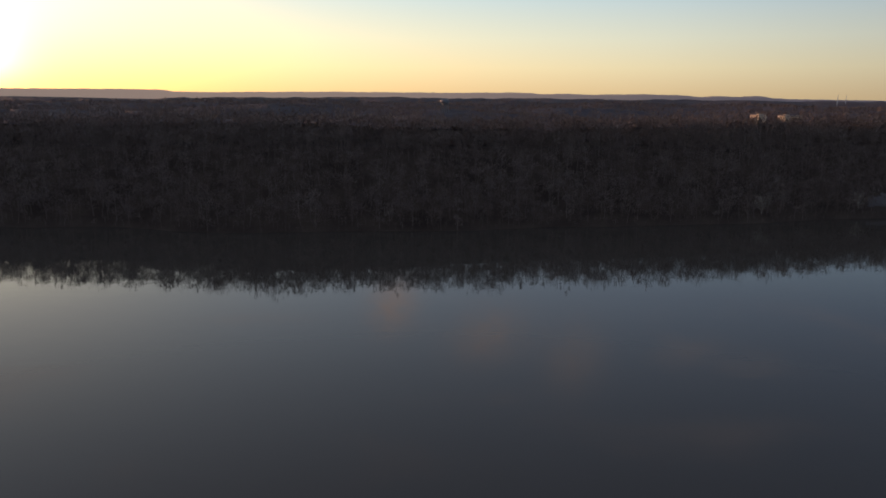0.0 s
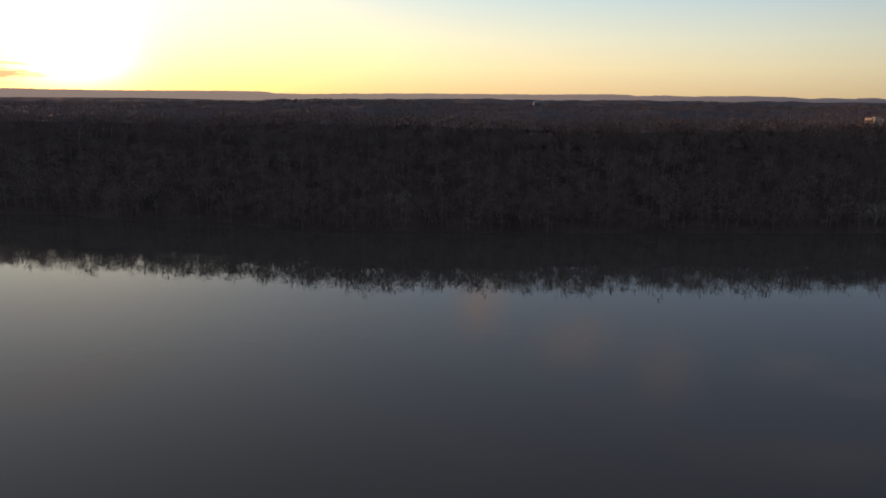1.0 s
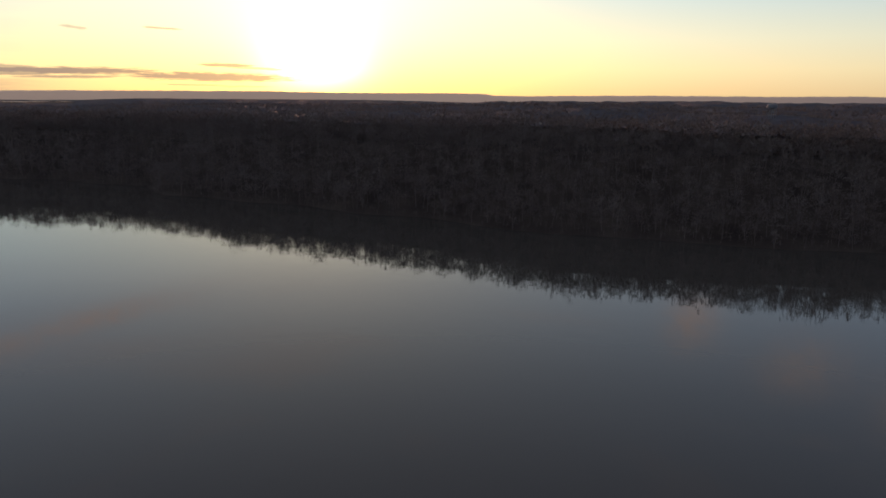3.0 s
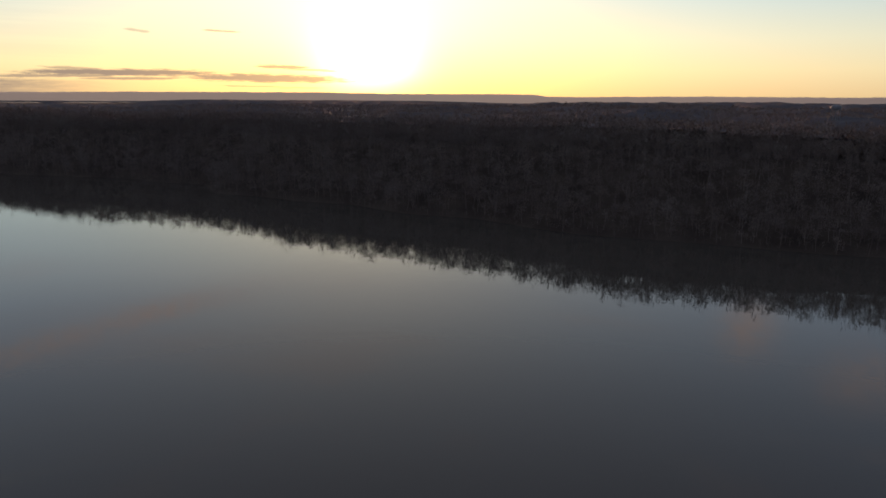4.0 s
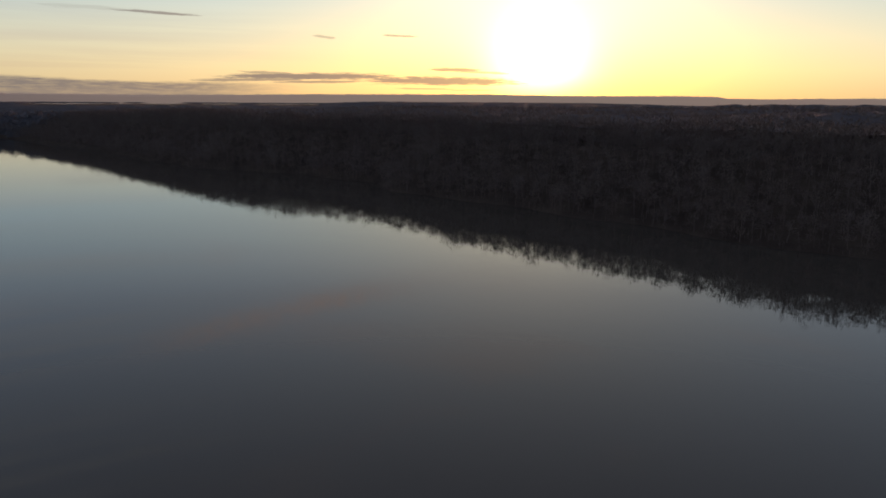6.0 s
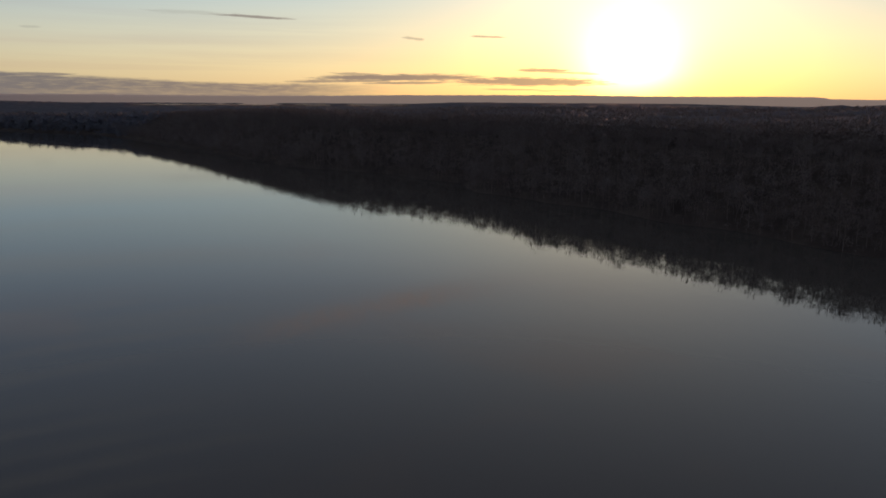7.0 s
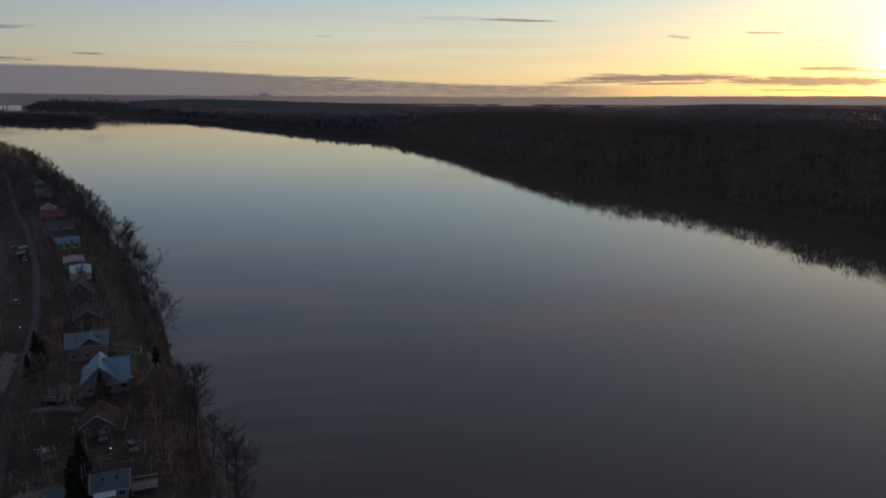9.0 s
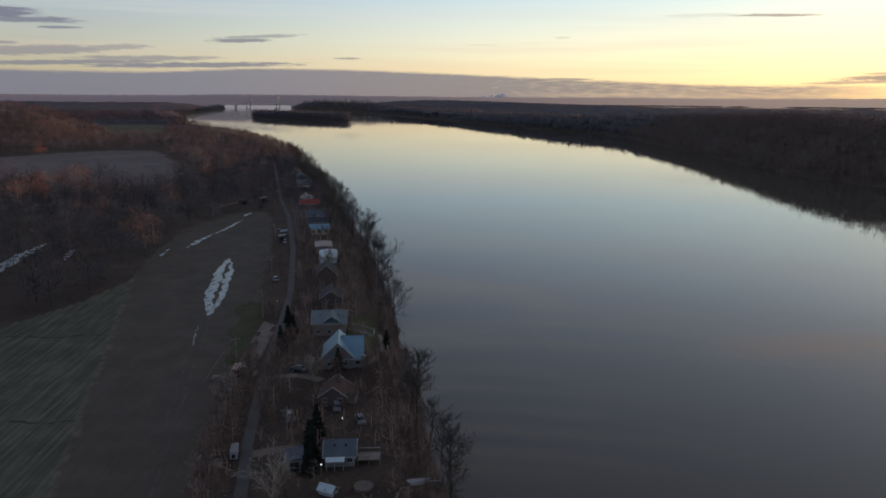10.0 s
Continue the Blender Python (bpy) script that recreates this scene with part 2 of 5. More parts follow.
def woods_material(name, colours):
    """Bare twigs: every tree has its own tone, with a finer grain within it."""
    mat, n, surface, geo = material(name)
    tone = n.add("ShaderNodeAttribute", attr="tone").outputs["Fac"]
    grain = n.noise(geo, 0.5, 3, 0.6)
    broad = n.noise(geo, 0.012, 3)
    value = n.math("ADD", n.math("MULTIPLY", tone, 0.66), n.math("ADD", n.math("MULTIPLY", grain, 0.16), n.math("MULTIPLY", broad, 0.30)))
    stops = [(0.22 + 0.62 * i / (len(colours) - 1), c) for i, c in enumerate(colours)]
    n.link(n.colours(value, stops), surface.inputs["Base Color"])
    surface.inputs["Roughness"].default_value = 0.9
    surface.inputs["Specular IOR Level"].default_value = 0.15
    return mat


M_WATER = water_material()
M_GROUND = rough_material("leaf_litter_ground", [(0.040, 0.030, 0.0245), (0.066, 0.050, 0.040), (0.100, 0.078, 0.060)], 0.05, 0.9, 0.95, 0.5, 0, 0.2, 0.1)
M_WOODS = woods_material("bare_winter_twigs", [(0.135, 0.106, 0.092), (0.15, 0.118, 0.103), (0.165, 0.128, 0.110), (0.18, 0.143, 0.124), (0.20, 0.163, 0.142)])
M_MIXED = woods_material("russet_and_grey_twigs", [(0.030, 0.033, 0.040), (0.062, 0.064, 0.072), (0.092, 0.091, 0.098), (0.178, 0.116, 0.115), (0.090, 0.092, 0.098), (0.19, 0.184, 0.182)])
# far twigs: haze painted in as a paler, bluish base colour
M_FARWOODS = woods_material("haze_greyed_far_twigs", [(0.115, 0.117, 0.135), (0.135, 0.136, 0.152), (0.15, 0.149, 0.163), (0.165, 0.162, 0.173)])
M_BRUSH = woods_material("russet_brush", [(0.17, 0.115, 0.100), (0.27, 0.182, 0.153), (0.37, 0.25, 0.21), (0.44, 0.30, 0.255), (0.33, 0.27, 0.24)])
# russet twigs with the red of the low sun added to their colour
M_RUSSET = woods_material("sun_reddened_russet_twigs", [(0.20, 0.10, 0.075), (0.30, 0.145, 0.10), (0.40, 0.195, 0.13), (0.34, 0.22, 0.17)])
# canopy of the distance, with bluish haze mixed into its base colour
M_CANOPY = rough_material("haze_cooled_canopy", [(0.052, 0.049, 0.058), (0.079, 0.073, 0.084), (0.108, 0.098, 0.108)], 0.03, 0.25, 0.95, 0.6, 0, 1.5, 0.1)
M_BARK = rough_material("grey_bark", [(0.045, 0.038, 0.034), (0.08, 0.068, 0.06), (0.12, 0.102, 0.09)], 0.4, 3.0, 0.9, 0.4)
M_TWIG = rough_material("dark_twigs", [(0.055, 0.047, 0.043), (0.085, 0.073, 0.066), (0.12, 0.103, 0.092)], 0.12, 1.0, 0.9, 0)
M_RUST = rough_material("russet_twigs", [(0.13, 0.088, 0.074), (0.19, 0.130, 0.108), (0.25, 0.172, 0.145)], 0.12, 1.0, 0.9, 0)
M_PALE = rough_material("pale_sycamore_bark", [(0.22, 0.185, 0.145), (0.36, 0.32, 0.265), (0.48, 0.44, 0.37)], 0.6, 2.2, 0.8, 0.2)
M_GREEN = rough_material("dark_evergreen", [(0.008, 0.012, 0.009), (0.013, 0.020, 0.013), (0.020, 0.029, 0.018)], 0.5, 3.0, 0.9, 0)
M_RIDGE = far_material("haze_glow_ridge", (0.12, 0.10, 0.11), 0.85)
M_STUBBLE = rough_material("pale_stubble", [(0.075, 0.068, 0.044), (0.105, 0.092, 0.062), (0.14, 0.122, 0.085)], 0.04, 0.5, 0.95, 0.4, 0, 0.1, 0.1)
M_GREYFIELD = rough_material("grey_stubble", [(0.10, 0.093, 0.090), (0.128, 0.119, 0.115), (0.155, 0.144, 0.138)], 0.02, 0.3, 0.95, 0.4, 0, 0.1, 0.1)
M_GRASS = rough_material("winter_grass", [(0.042, 0.046, 0.026), (0.062, 0.065, 0.036), (0.085, 0.083, 0.05)], 0.12, 1.2, 0.95, 0.4, 0, 0.08, 0.1)
M_ASPHALT = rough_material("worn_asphalt", [(0.060, 0.059, 0.060), (0.080, 0.078, 0.078), (0.105, 0.102, 0.10)], 0.2, 2.5, 0.85, 0.2, 0, 0.02)
M_GRAVEL = rough_material("pale_gravel", [(0.11, 0.095, 0.08), (0.15, 0.13, 0.11), (0.20, 0.175, 0.15)], 0.3, 3.0, 0.95, 0.4, 0, 0.04)


# ---- the lie of the land ----
SHORE_X = [-4950, -4500, -2750, -2200, -1610, -1290, -960, -630, -450, -340, -260, -200, -120, 0, 300, 4950]
SHORE_Y = [-1200, -1040, -840, -655, -440, -256, -136, -70, -32, -14, -4, 1.5, 9, 12, -5, -80]
BLUFF_X = [-4950, -4350, -3500, -2712, -2080, -1757, -1523, -1150, -850, -680, -570, -450, -400, -340, -250, -100, 0, 136, 275, 600, 4950]
BLUFF_Y = [-700, -620, -200, 55, 245, 330, 435, 425, 398, 386, 420, 418, 392, 396, 390, 374, 379, 404, 436, 520, 1900]


def smooth(v):
    v = np.clip(v, 0, 1)
    return v * v * (3 - 2 * v)


def wave(x, y, size, seed):
    """Cheap, smooth, uneven hills between -1 and 1."""
    rng = np.random.RandomState(seed)
    out = np.zeros_like(x, dtype=float)
    for k in range(6):
        a = rng.uniform(0, math.tau)
        s = size * rng.uniform(0.5, 1.6)
        out += np.sin((x * math.cos(a) + y * math.sin(a)) * math.tau / s + rng.uniform(0, 7))
    return out / 3.4


def far_depth(x, y):
    return y - np.interp(x, BLUFF_X, BLUFF_Y) - 5 * wave(x, 0 * x, 130, 21)


def near_depth(x, y):
    return np.interp(x, SHORE_X, SHORE_Y) - y - 2.0 * wave(x, 0 * x, 60, 22)


def island_depth(x, y):
    """Positive on the island."""
    ux, uy = -0.744, -0.668
    along = (x + 2537) * ux + (y + 344) * uy
    across = (x + 2537) * -uy + (y + 344) * ux
    return (1 - np.abs(along / 300) ** 2.0 - (across / 48) ** 2) * 40


def land(x, y):
    x, y = np.asarray(x, float), np.asarray(y, float)
    far, near, isle = far_depth(x, y), near_depth(x, y), island_depth(x, y)
    rise = np.interp(x, [-2600, -1900, -1300, -900, 300, 900, 4950], [6, 14, 26, 35, 36, 34, 32])
    zf = np.where(far < 0, np.maximum(far * 0.35, -4), 3.0 * smooth(far / 7) + rise * smooth((far - 4) / 84))
    zf = zf + np.where(far > 0, 1, 0) * smooth((far - 60) / 200) * (6.5 * wave(x, y, 700, 3) + 2.5 * wave(x, y, 260, 4) - 4)
    zf = np.where(far > 0, np.maximum(zf, 32 * smooth((far - 250) / 600)), zf)
    low = smooth((np.hypot(x, y) - 2400) / 900) * smooth((-x - 900) / 900)
    zf = np.where(far > 0, zf * (1 - low) + low * np.minimum(zf, 34 + 0 * x), zf)
    zf = zf + np.where(far > 0, 15 * smooth((np.hypot(x, y) - 3250) / 300) * (1 - smooth((np.hypot(x, y) - 4250) / 150)) * smooth((-x - 1300) / 900), 0)
    bearing = np.degrees(np.arctan2(-x, y))
    zf = zf - np.where(far > 0, 10 * smooth((bearing - 46) / 6) * (1 - smooth((bearing - 74) / 8)) * smooth((np.hypot(x, y) - 1050) / 500) * smooth((far - 60) / 150), 0)
    zf = zf + np.where(far > 0, np.interp(bearing, [80, 86, 91, 95], [0, 9, 18, 26]) * smooth((np.hypot(x, y) - 2500) / 900) * smooth((far - 10) / 90), 0)
    zn = np.where(near < 0, np.maximum(near * 0.35, -4), 5.8 * smooth(near / 13) + 0.5 * smooth((near - 20) / 60) * wave(x, y, 180, 5) * smooth((-x - 420) / 200))
    out, side = -0.883 * x - 0.469 * y, 0.469 * x - 0.883 * y      # towards the near hill, and across that way
    hill = 43 * np.exp(-((out - 1290) / 190) ** 2 - ((side - np.where(side < 10, 10, 60)) / np.where(side < 10, 118, 400)) ** 4)
    zn = np.where(near > 0, zn + hill * smooth((near - 60) / 120) + 23 * smooth((np.hypot(x, y) - 2600) / 1900) * smooth((near - 40) / 220), zn)
    zi = np.where(isle < 0, np.maximum(isle * 0.2, -4), 3 * smooth(isle / 8))
    return np.maximum(np.maximum(zf, zn), zi)


def height(x, y):
    return float(land(np.array([x]), np.array([y]))[0])


def mesh_object(name, verts, faces, mat, parent=None, smooth_faces=False):
    """One mesh from numpy arrays: verts (n, 3), faces (m, 3) or (m, 4)."""
    verts, faces = np.asarray(verts, np.float32), np.asarray(faces, np.int32)
    me = bpy.data.meshes.new(name)
    k = faces.shape[1]
    me.vertices.add(len(verts))
    me.vertices.foreach_set("co", verts.ravel())
    me.loops.add(faces.size)
    me.loops.foreach_set("vertex_index", faces.ravel())
    me.polygons.add(len(faces))
    me.polygons.foreach_set("loop_start", np.arange(0, faces.size, k, dtype=np.int32))
    me.polygons.foreach_set("loop_total", np.full(len(faces), k, np.int32))
    me.polygons.foreach_set("use_smooth", np.full(len(faces), smooth_faces))
    me.update(calc_edges=True)
    me.validate()
    me.materials.append(mat)
    ob = new(name, me)
    ob.parent = parent
    return ob


def sheet(name, xs, ys, z_of, mat, keep=None, smooth_faces=True):
    gx, gy = np.meshgrid(xs, ys, indexing="ij")
    gz = z_of(gx, gy)
    verts = np.stack([gx, gy, gz], -1).reshape(-1, 3)
    i = np.arange(len(xs) - 1)[:, None] * len(ys) + np.arange(len(ys) - 1)[None, :]
    faces = np.stack([i, i + len(ys), i + len(ys) + 1, i + 1], -1).reshape(-1, 4)
    if keep is not None:
        mid = verts[faces].mean(1)
        faces = faces[keep(mid[:, 0], mid[:, 1])]
        used, back = np.unique(faces, return_inverse=True)
        verts, faces = verts[used], back.reshape(faces.shape)
    return mesh_object(name, verts, faces, mat, None, smooth_faces)


def steps(*spans):
    """Grid lines: spans of (start, end, step), joined."""
    return np.unique(np.concatenate([np.arange(a, b + 0.01, s) for a, b, s in spans]))


GX = steps((-4900, -2900, 40), (-2900, -2200, 12), (-2200, -700, 22), (-700, -460, 12), (-460, -90, 6), (-90, 500, 12), (500, 1500, 40), (1500, 4900, 100))
GY = steps((-4900, -1500, 100), (-1500, -700, 25), (-700, -60, 14), (-60, 20, 3), (20, 360, 40), (360, 600, 7), (600, 1500, 25), (1500, 4900, 60))
ground = tagged(sheet("ground", GX, GY, land, M_GROUND), "brown leaf-littered ground of both river banks", "ground", kind="structure")
water = tagged(mesh_object("water", [(-4950, -4950, 0), (4950, -4950, 0), (4950, 4950, 0), (-4950, 4950, 0)], [(0, 1, 2, 3)], M_WATER),
               "wide calm brown river mirroring the evening sky", "river", kind="structure")


def ridge():
    """The far rim of hills, low and hazy, just under the sky."""
    az = np.arange(-75, 150.01, 0.1)
    el = np.interp(az, [-75, -31, -25.5, -24.2, -23.6, -22.4, -22.2, -20.6, -19.4, -17.8, -15, -11.6, -9.5, -7.8, -6.9, -5, 0, 8, 12.4, 15.7, 17.1, 20.3, 20.9, 24.3, 31, 38.4, 51.2, 59, 66, 72.7, 81.3, 86.6, 92.4, 98.8, 103.8, 105, 111, 150],
                   [-0.15, -0.15, -0.11, -0.04, 0.09, 0.08, 0.02, 0.07, 0.0, 0.13, 0.18, 0.11, 0.18, 0.13, 0.21, 0.24, 0.19, 0.21, 0.18, 0.14, 0.10, 0.14, 0.26, 0.29, 0.26, 0.33, 0.26, 0.16, 0.12, 0.15, 0.11, 0.11, 0.13, 0.17, 0.15, 0.10, 0.05, 0.05])
    el = el + 0.012 * wave(az * 1.0, 0 * az, 3.2, 8) + 0.010 * wave(az, 0 * az, 0.9, 9)
    rows = [(4640, lambda e: np.full_like(e, 20.0)), (4700, lambda e: np.full_like(e, 46.0)), (4800, lambda e: 72 + 4800 * np.tan(np.radians(e - 0.07)) - 4), (4860, lambda e: 72 + 4860 * np.tan(np.radians(e))), (4930, lambda e: 0 * e + 20)]
    a = np.radians(az)
    verts = np.concatenate([np.stack([-r * np.sin(a), r * np.cos(a), fn(el)], -1) for r, fn in rows])
    m = len(az)
    i = (np.arange(len(rows) - 1)[:, None] * m + np.arange(m - 1)[None, :]).ravel()
    faces = np.stack([i, i + 1, i + m + 1, i + m], -1)
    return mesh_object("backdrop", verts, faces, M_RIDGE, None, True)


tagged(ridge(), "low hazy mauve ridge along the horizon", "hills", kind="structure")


# ---- woods ----
class Soup:
    """Collects triangles for one big mesh."""

    def __init__(self):
        self.verts, self.faces, self.count = [], [], 0

    def add(self, verts, faces):
        verts = np.asarray(verts, np.float32).reshape(-1, 3)
        self.verts.append(verts)
        self.faces.append(np.asarray(faces, np.int32) + self.count)
        self.count += len(verts)

    def build(self, name, mat):
        return mesh_object(name, np.concatenate(self.verts), np.concatenate(self.faces), mat)


def tapered(p0, p1, r0, r1, sides=3):
    """Triangles of one limb between two points."""
    p0, p1 = np.asarray(p0, float), np.asarray(p1, float)
    d = p1 - p0
    d = d / (np.linalg.norm(d) + 1e-9)
    u = np.cross(d, (0.31, 0.87, 0.38))
    u /= np.linalg.norm(u) + 1e-9
    v = np.cross(d, u)
    a = np.arange(sides) * math.tau / sides
    ring = np.cos(a)[:, None] * u + np.sin(a)[:, None] * v
    verts = np.concatenate([p0 + ring * r0, p1 + ring * r1])
    faces = []
    for i in range(sides):
        j = (i + 1) % sides
        faces += [(i, j, sides + j), (i, sides + j, sides + i)]
    return verts, np.array(faces)


def twig_triangles(at, way, length, width, rng):
    """Thin flat shoots, one triangle each."""
    n = len(at)
    way = way / (np.linalg.norm(way, axis=1, keepdims=True) + 1e-9)
    side = np.cross(way, rng.normal(size=(n, 3)))
    side /= np.linalg.norm(side, axis=1, keepdims=True) + 1e-9
    w = (np.asarray(width) * np.ones(n))[:, None]
    tip = at + way * (np.asarray(length) * np.ones(n))[:, None]
    verts = np.stack([at - side * w, at + side * w, tip], 1).reshape(-1, 3)
    return verts, np.arange(3 * n).reshape(-1, 3)


def wood_tree(rng, tall, twigs, wide, broad=0.25, base=0.30, boughs=6, reach=(0.06, 0.12)):
    """A bare tree for the massed woods: a stem, limbs, and a rounded crown of boughs, each a haze of short shoots. Base at the origin."""
    soup = Soup()
    lean = rng.normal(0, 0.03, 2) * tall
    r = 0.007 * tall + 0.03
    spread = tall * broad * rng.uniform(0.85, 1.15)
    top = np.array([lean[0] * 2, lean[1] * 2, tall * 0.80])
    soup.add(*tapered((0, 0, -0.6), top, r * 1.25, 0.06))
    hubs, sizes = [top], [spread * 0.62]
    for k in range(boughs):
        a = k * math.tau * 0.382 * 1.618 + rng.uniform(-0.5, 0.5)
        h = rng.uniform(base + 0.08, 0.78)
        out = spread * (1.0 - 0.75 * abs((h - 0.5) / 0.5) ** 1.5) * rng.uniform(0.45, 0.8)
        hub = np.array([lean[0] * 2 * h + math.cos(a) * out, lean[1] * 2 * h + math.sin(a) * out, tall * h])
        soup.add(*tapered(top * max(0.25, h - 0.22) / 0.80, hub, r * 0.42, 0.04))
        hubs.append(hub)
        sizes.append(spread * rng.uniform(0.42, 0.66))
    pick = rng.randint(0, len(hubs), twigs)
    c = rng.normal(size=(twigs, 3))
    c[:, 2] = np.abs(c[:, 2]) * 1.1 - 0.35
    c /= np.linalg.norm(c, axis=1, keepdims=True)
    at = np.array(hubs)[pick] + c * np.array(sizes)[pick][:, None] * (rng.uniform(0.12, 1.0, (twigs, 1)) ** 0.5) * np.array([1, 1, 0.9])
    way = c * 0.9 + np.array([0, 0, 0.35]) + rng.normal(0, 0.45, (twigs, 3))
    soup.add(*twig_triangles(at, way, rng.uniform(*reach, twigs) * tall, wide, rng))
    return np.concatenate(soup.verts), np.concatenate(soup.faces)


def crown_clump(rng, tall, count, wide=0.018):
    """A far tree: just its crown of coarse shoots, with a stub of a stem."""
    c = rng.normal(size=(count, 3))
    c /= np.linalg.norm(c, axis=1, keepdims=True)
    c[:, 2] = np.abs(c[:, 2]) * 0.9 - 0.15
    at = c * np.array([tall * 0.19, tall * 0.19, tall * 0.34]) + np.array([0, 0, tall * 0.50])
    way = c + np.array([0, 0, 0.55])
    return twig_triangles(at, way, rng.uniform(0.14, 0.26, count) * tall, tall * wide, rng)


def planted(name, kinds, spots, mat, rng, size=(0.75, 1.2)):
    """Joins many turned and scaled copies of the kinds into one mesh."""
    all_v, all_f, all_t, count = [], [], [], 0
    pick = rng.randint(0, len(kinds), len(spots))
    for k, (v, f) in enumerate(kinds):
        here = spots[pick == k]
        if not len(here):
            continue
        a = rng.uniform(0, math.tau, len(here))
        s = rng.uniform(*size, len(here))
        ca, sa = (np.cos(a) * s)[:, None], (np.sin(a) * s)[:, None]
        x = v[None, :, 0] * ca - v[None, :, 1] * sa + here[:, 0:1]
        y = v[None, :, 0] * sa + v[None, :, 1] * ca + here[:, 1:2]
        z = v[None, :, 2] * (s * rng.uniform(0.9, 1.1, len(here)))[:, None] + here[:, 2:3]
        all_v.append(np.stack([x, y, z], -1).reshape(-1, 3))
        all_f.append((f[None] + (np.arange(len(here)) * len(v))[:, None, None]).reshape(-1, 3) + count)
        all_t.append(np.repeat(rng.uniform(0, 1, len(here)), len(v)))
        count += len(here) * len(v)
    ob = mesh_object(name, np.concatenate(all_v), np.concatenate(all_f), mat)
    tone = ob.data.attributes.new("tone", "FLOAT", "POINT")
    tone.data.foreach_set("value", np.concatenate(all_t).astype(np.float32))
    return ob


def spots_in(rng, x0, x1, y0, y1, gap, keep):
    """Jittered places on the land, where keep(x, y) holds."""
    gx, gy = np.meshgrid(np.arange(x0, x1, gap), np.arange(y0, y1, gap), indexing="ij")
    x = (gx + rng.uniform(-0.45, 0.45, gx.shape) * gap).ravel()
    y = (gy + rng.uniform(-0.45, 0.45, gy.shape) * gap).ravel()
    ok = keep(x, y)
    x, y = x[ok], y[ok]
    return np.stack([x, y, land(x, y)], -1)


def inside(poly, x, y):
    hit = np.zeros(len(x), bool)
    px, py = np.array(poly).T
    j = len(px) - 1
    for i in range(len(px)):
        cross = ((py[i] > y) != (py[j] > y)) & (x < (px[j] - px[i]) * (y - py[i]) / (py[j] - py[i] + 1e-9) + px[i])
        hit ^= cross
        j = i
    return hit


# open land on the near bank
FIELD = [(-60, -34), (-130, -36), (-190, -42), (-240, -47), (-313, -56), (-400, -70), (-425, -80), (-410, -96), (-365, -108), (-314, -106), (-262, -98), (-232, -104), (-202, -116), (-180, -150), (-150, -200), (-60, -200)]
GREY_FIELD = [(-555, -185), (-600, -180), (-700, -205), (-830, -262), (-905, -300), (-900, -350), (-830, -400), (-700, -470), (-640, -440), (-595, -320)]
FAR_FIELD = [(-1175, -372), (-1440, -450), (-1769, -541), (-1740, -640), (-1705, -708), (-1400, -560), (-1150, -448)]
PALE_FIELD = [(-2350, -790), (-2480, -850), (-2440, -985), (-2290, -930)]
BARE_SLOPE = [(268, 446), (276, 459), (305, 474), (345, 488), (350, 472), (310, 457)]
LOTS = [(-60, 0), (-60, -36), (-190, -42), (-313, -56), (-408, -70), (-640, -112), (-640, -98), (-500, -58), (-400, -36), (-300, -14), (-200, -5), (-120, -2)]
TARNS = [(68.6, 3850, 165, 240), (62.4, 3900, 130, 260), (58.4, 3830, 95, 230), (54.2, 3860, 120, 240), (51.6, 3800, 46, 180), (65.2, 3950, 60, 180)]   # bearing, distance, half length, half width

rng = np.random.RandomState(11)
KINDS_B = [wood_tree(rng, rng.uniform(16.5, 21.5), 120, 0.15, rng.uniform(0.22, 0.32), 0.06, 6, (0.07, 0.13)) for _ in range(11)]
KINDS_N = [wood_tree(rng, rng.uniform(11, 18), 320, 0.085, rng.uniform(0.34, 0.46), 0.06, 9, (0.06, 0.12)) for _ in range(10)]
KINDS_H = [wood_tree(rng, rng.uniform(13, 19), 95, 0.19, rng.uniform(0.34, 0.44), 0.24, 6, (0.08, 0.15)) for _ in range(8)]
KINDS_C = [crown_clump(rng, rng.uniform(17, 21), 22) for _ in range(8)]
KINDS_P = [crown_clump(rng, rng.uniform(16, 20), 44, 0.010) for _ in range(8)]
KINDS_ISLE = [wood_tree(rng, rng.uniform(16, 21), 62, 0.7, 0.34, -0.08, 6, (0.14, 0.24)) for _ in range(5)]


def landmark_clear(x, y):
    """Open ground round the tower and the blocks on the plateau."""
    tower = (np.abs(x - 2) < 26) & (y > 770) & (y < 905)
    blocks = ((x - 352) / 46) ** 2 + ((y - 772) / 26) ** 2 < 1
    return ~(tower | blocks)


bluff = spots_in(rng, -1350, 620, 340, 720, 7.1, lambda x, y: (far_depth(x, y) > 1) & (far_depth(x, y) < 100) & ~inside(BARE_SLOPE, x, y))
tagged(planted("bluff_woods", KINDS_B, bluff, M_WOODS, rng, (0.6, 1.12)), "dense bare winter trees covering the far bluff", "woods", kind="stuff")
KINDS_RIM = [wood_tree(rng, rng.uniform(16.5, 20), 76, 0.36, 0.33, 0.0, 4, (0.09, 0.16)) for _ in range(7)]
rim = spots_in(rng, -1350, 620, 400, 720, 8.2, lambda x, y: (far_depth(x, y) > 84) & (far_depth(x, y) < 150) & landmark_clear(x, y))
tagged(planted("rim_woods", KINDS_RIM, rim, M_WOODS, rng, (0.9, 1.13)), "thick bare woods along the rim of the far bluff", "woods", kind="stuff")


def far_keep(x, y):
    d = far_depth(x, y)
    return landmark_clear(x, y) & ((d > 145) | ((d > 3) & ((x < -1340) | (x > 615)))) & (np.hypot(x, y) < 2300) & (y > -0.62 * x - 900) & (y > 0.9 * x - 200)


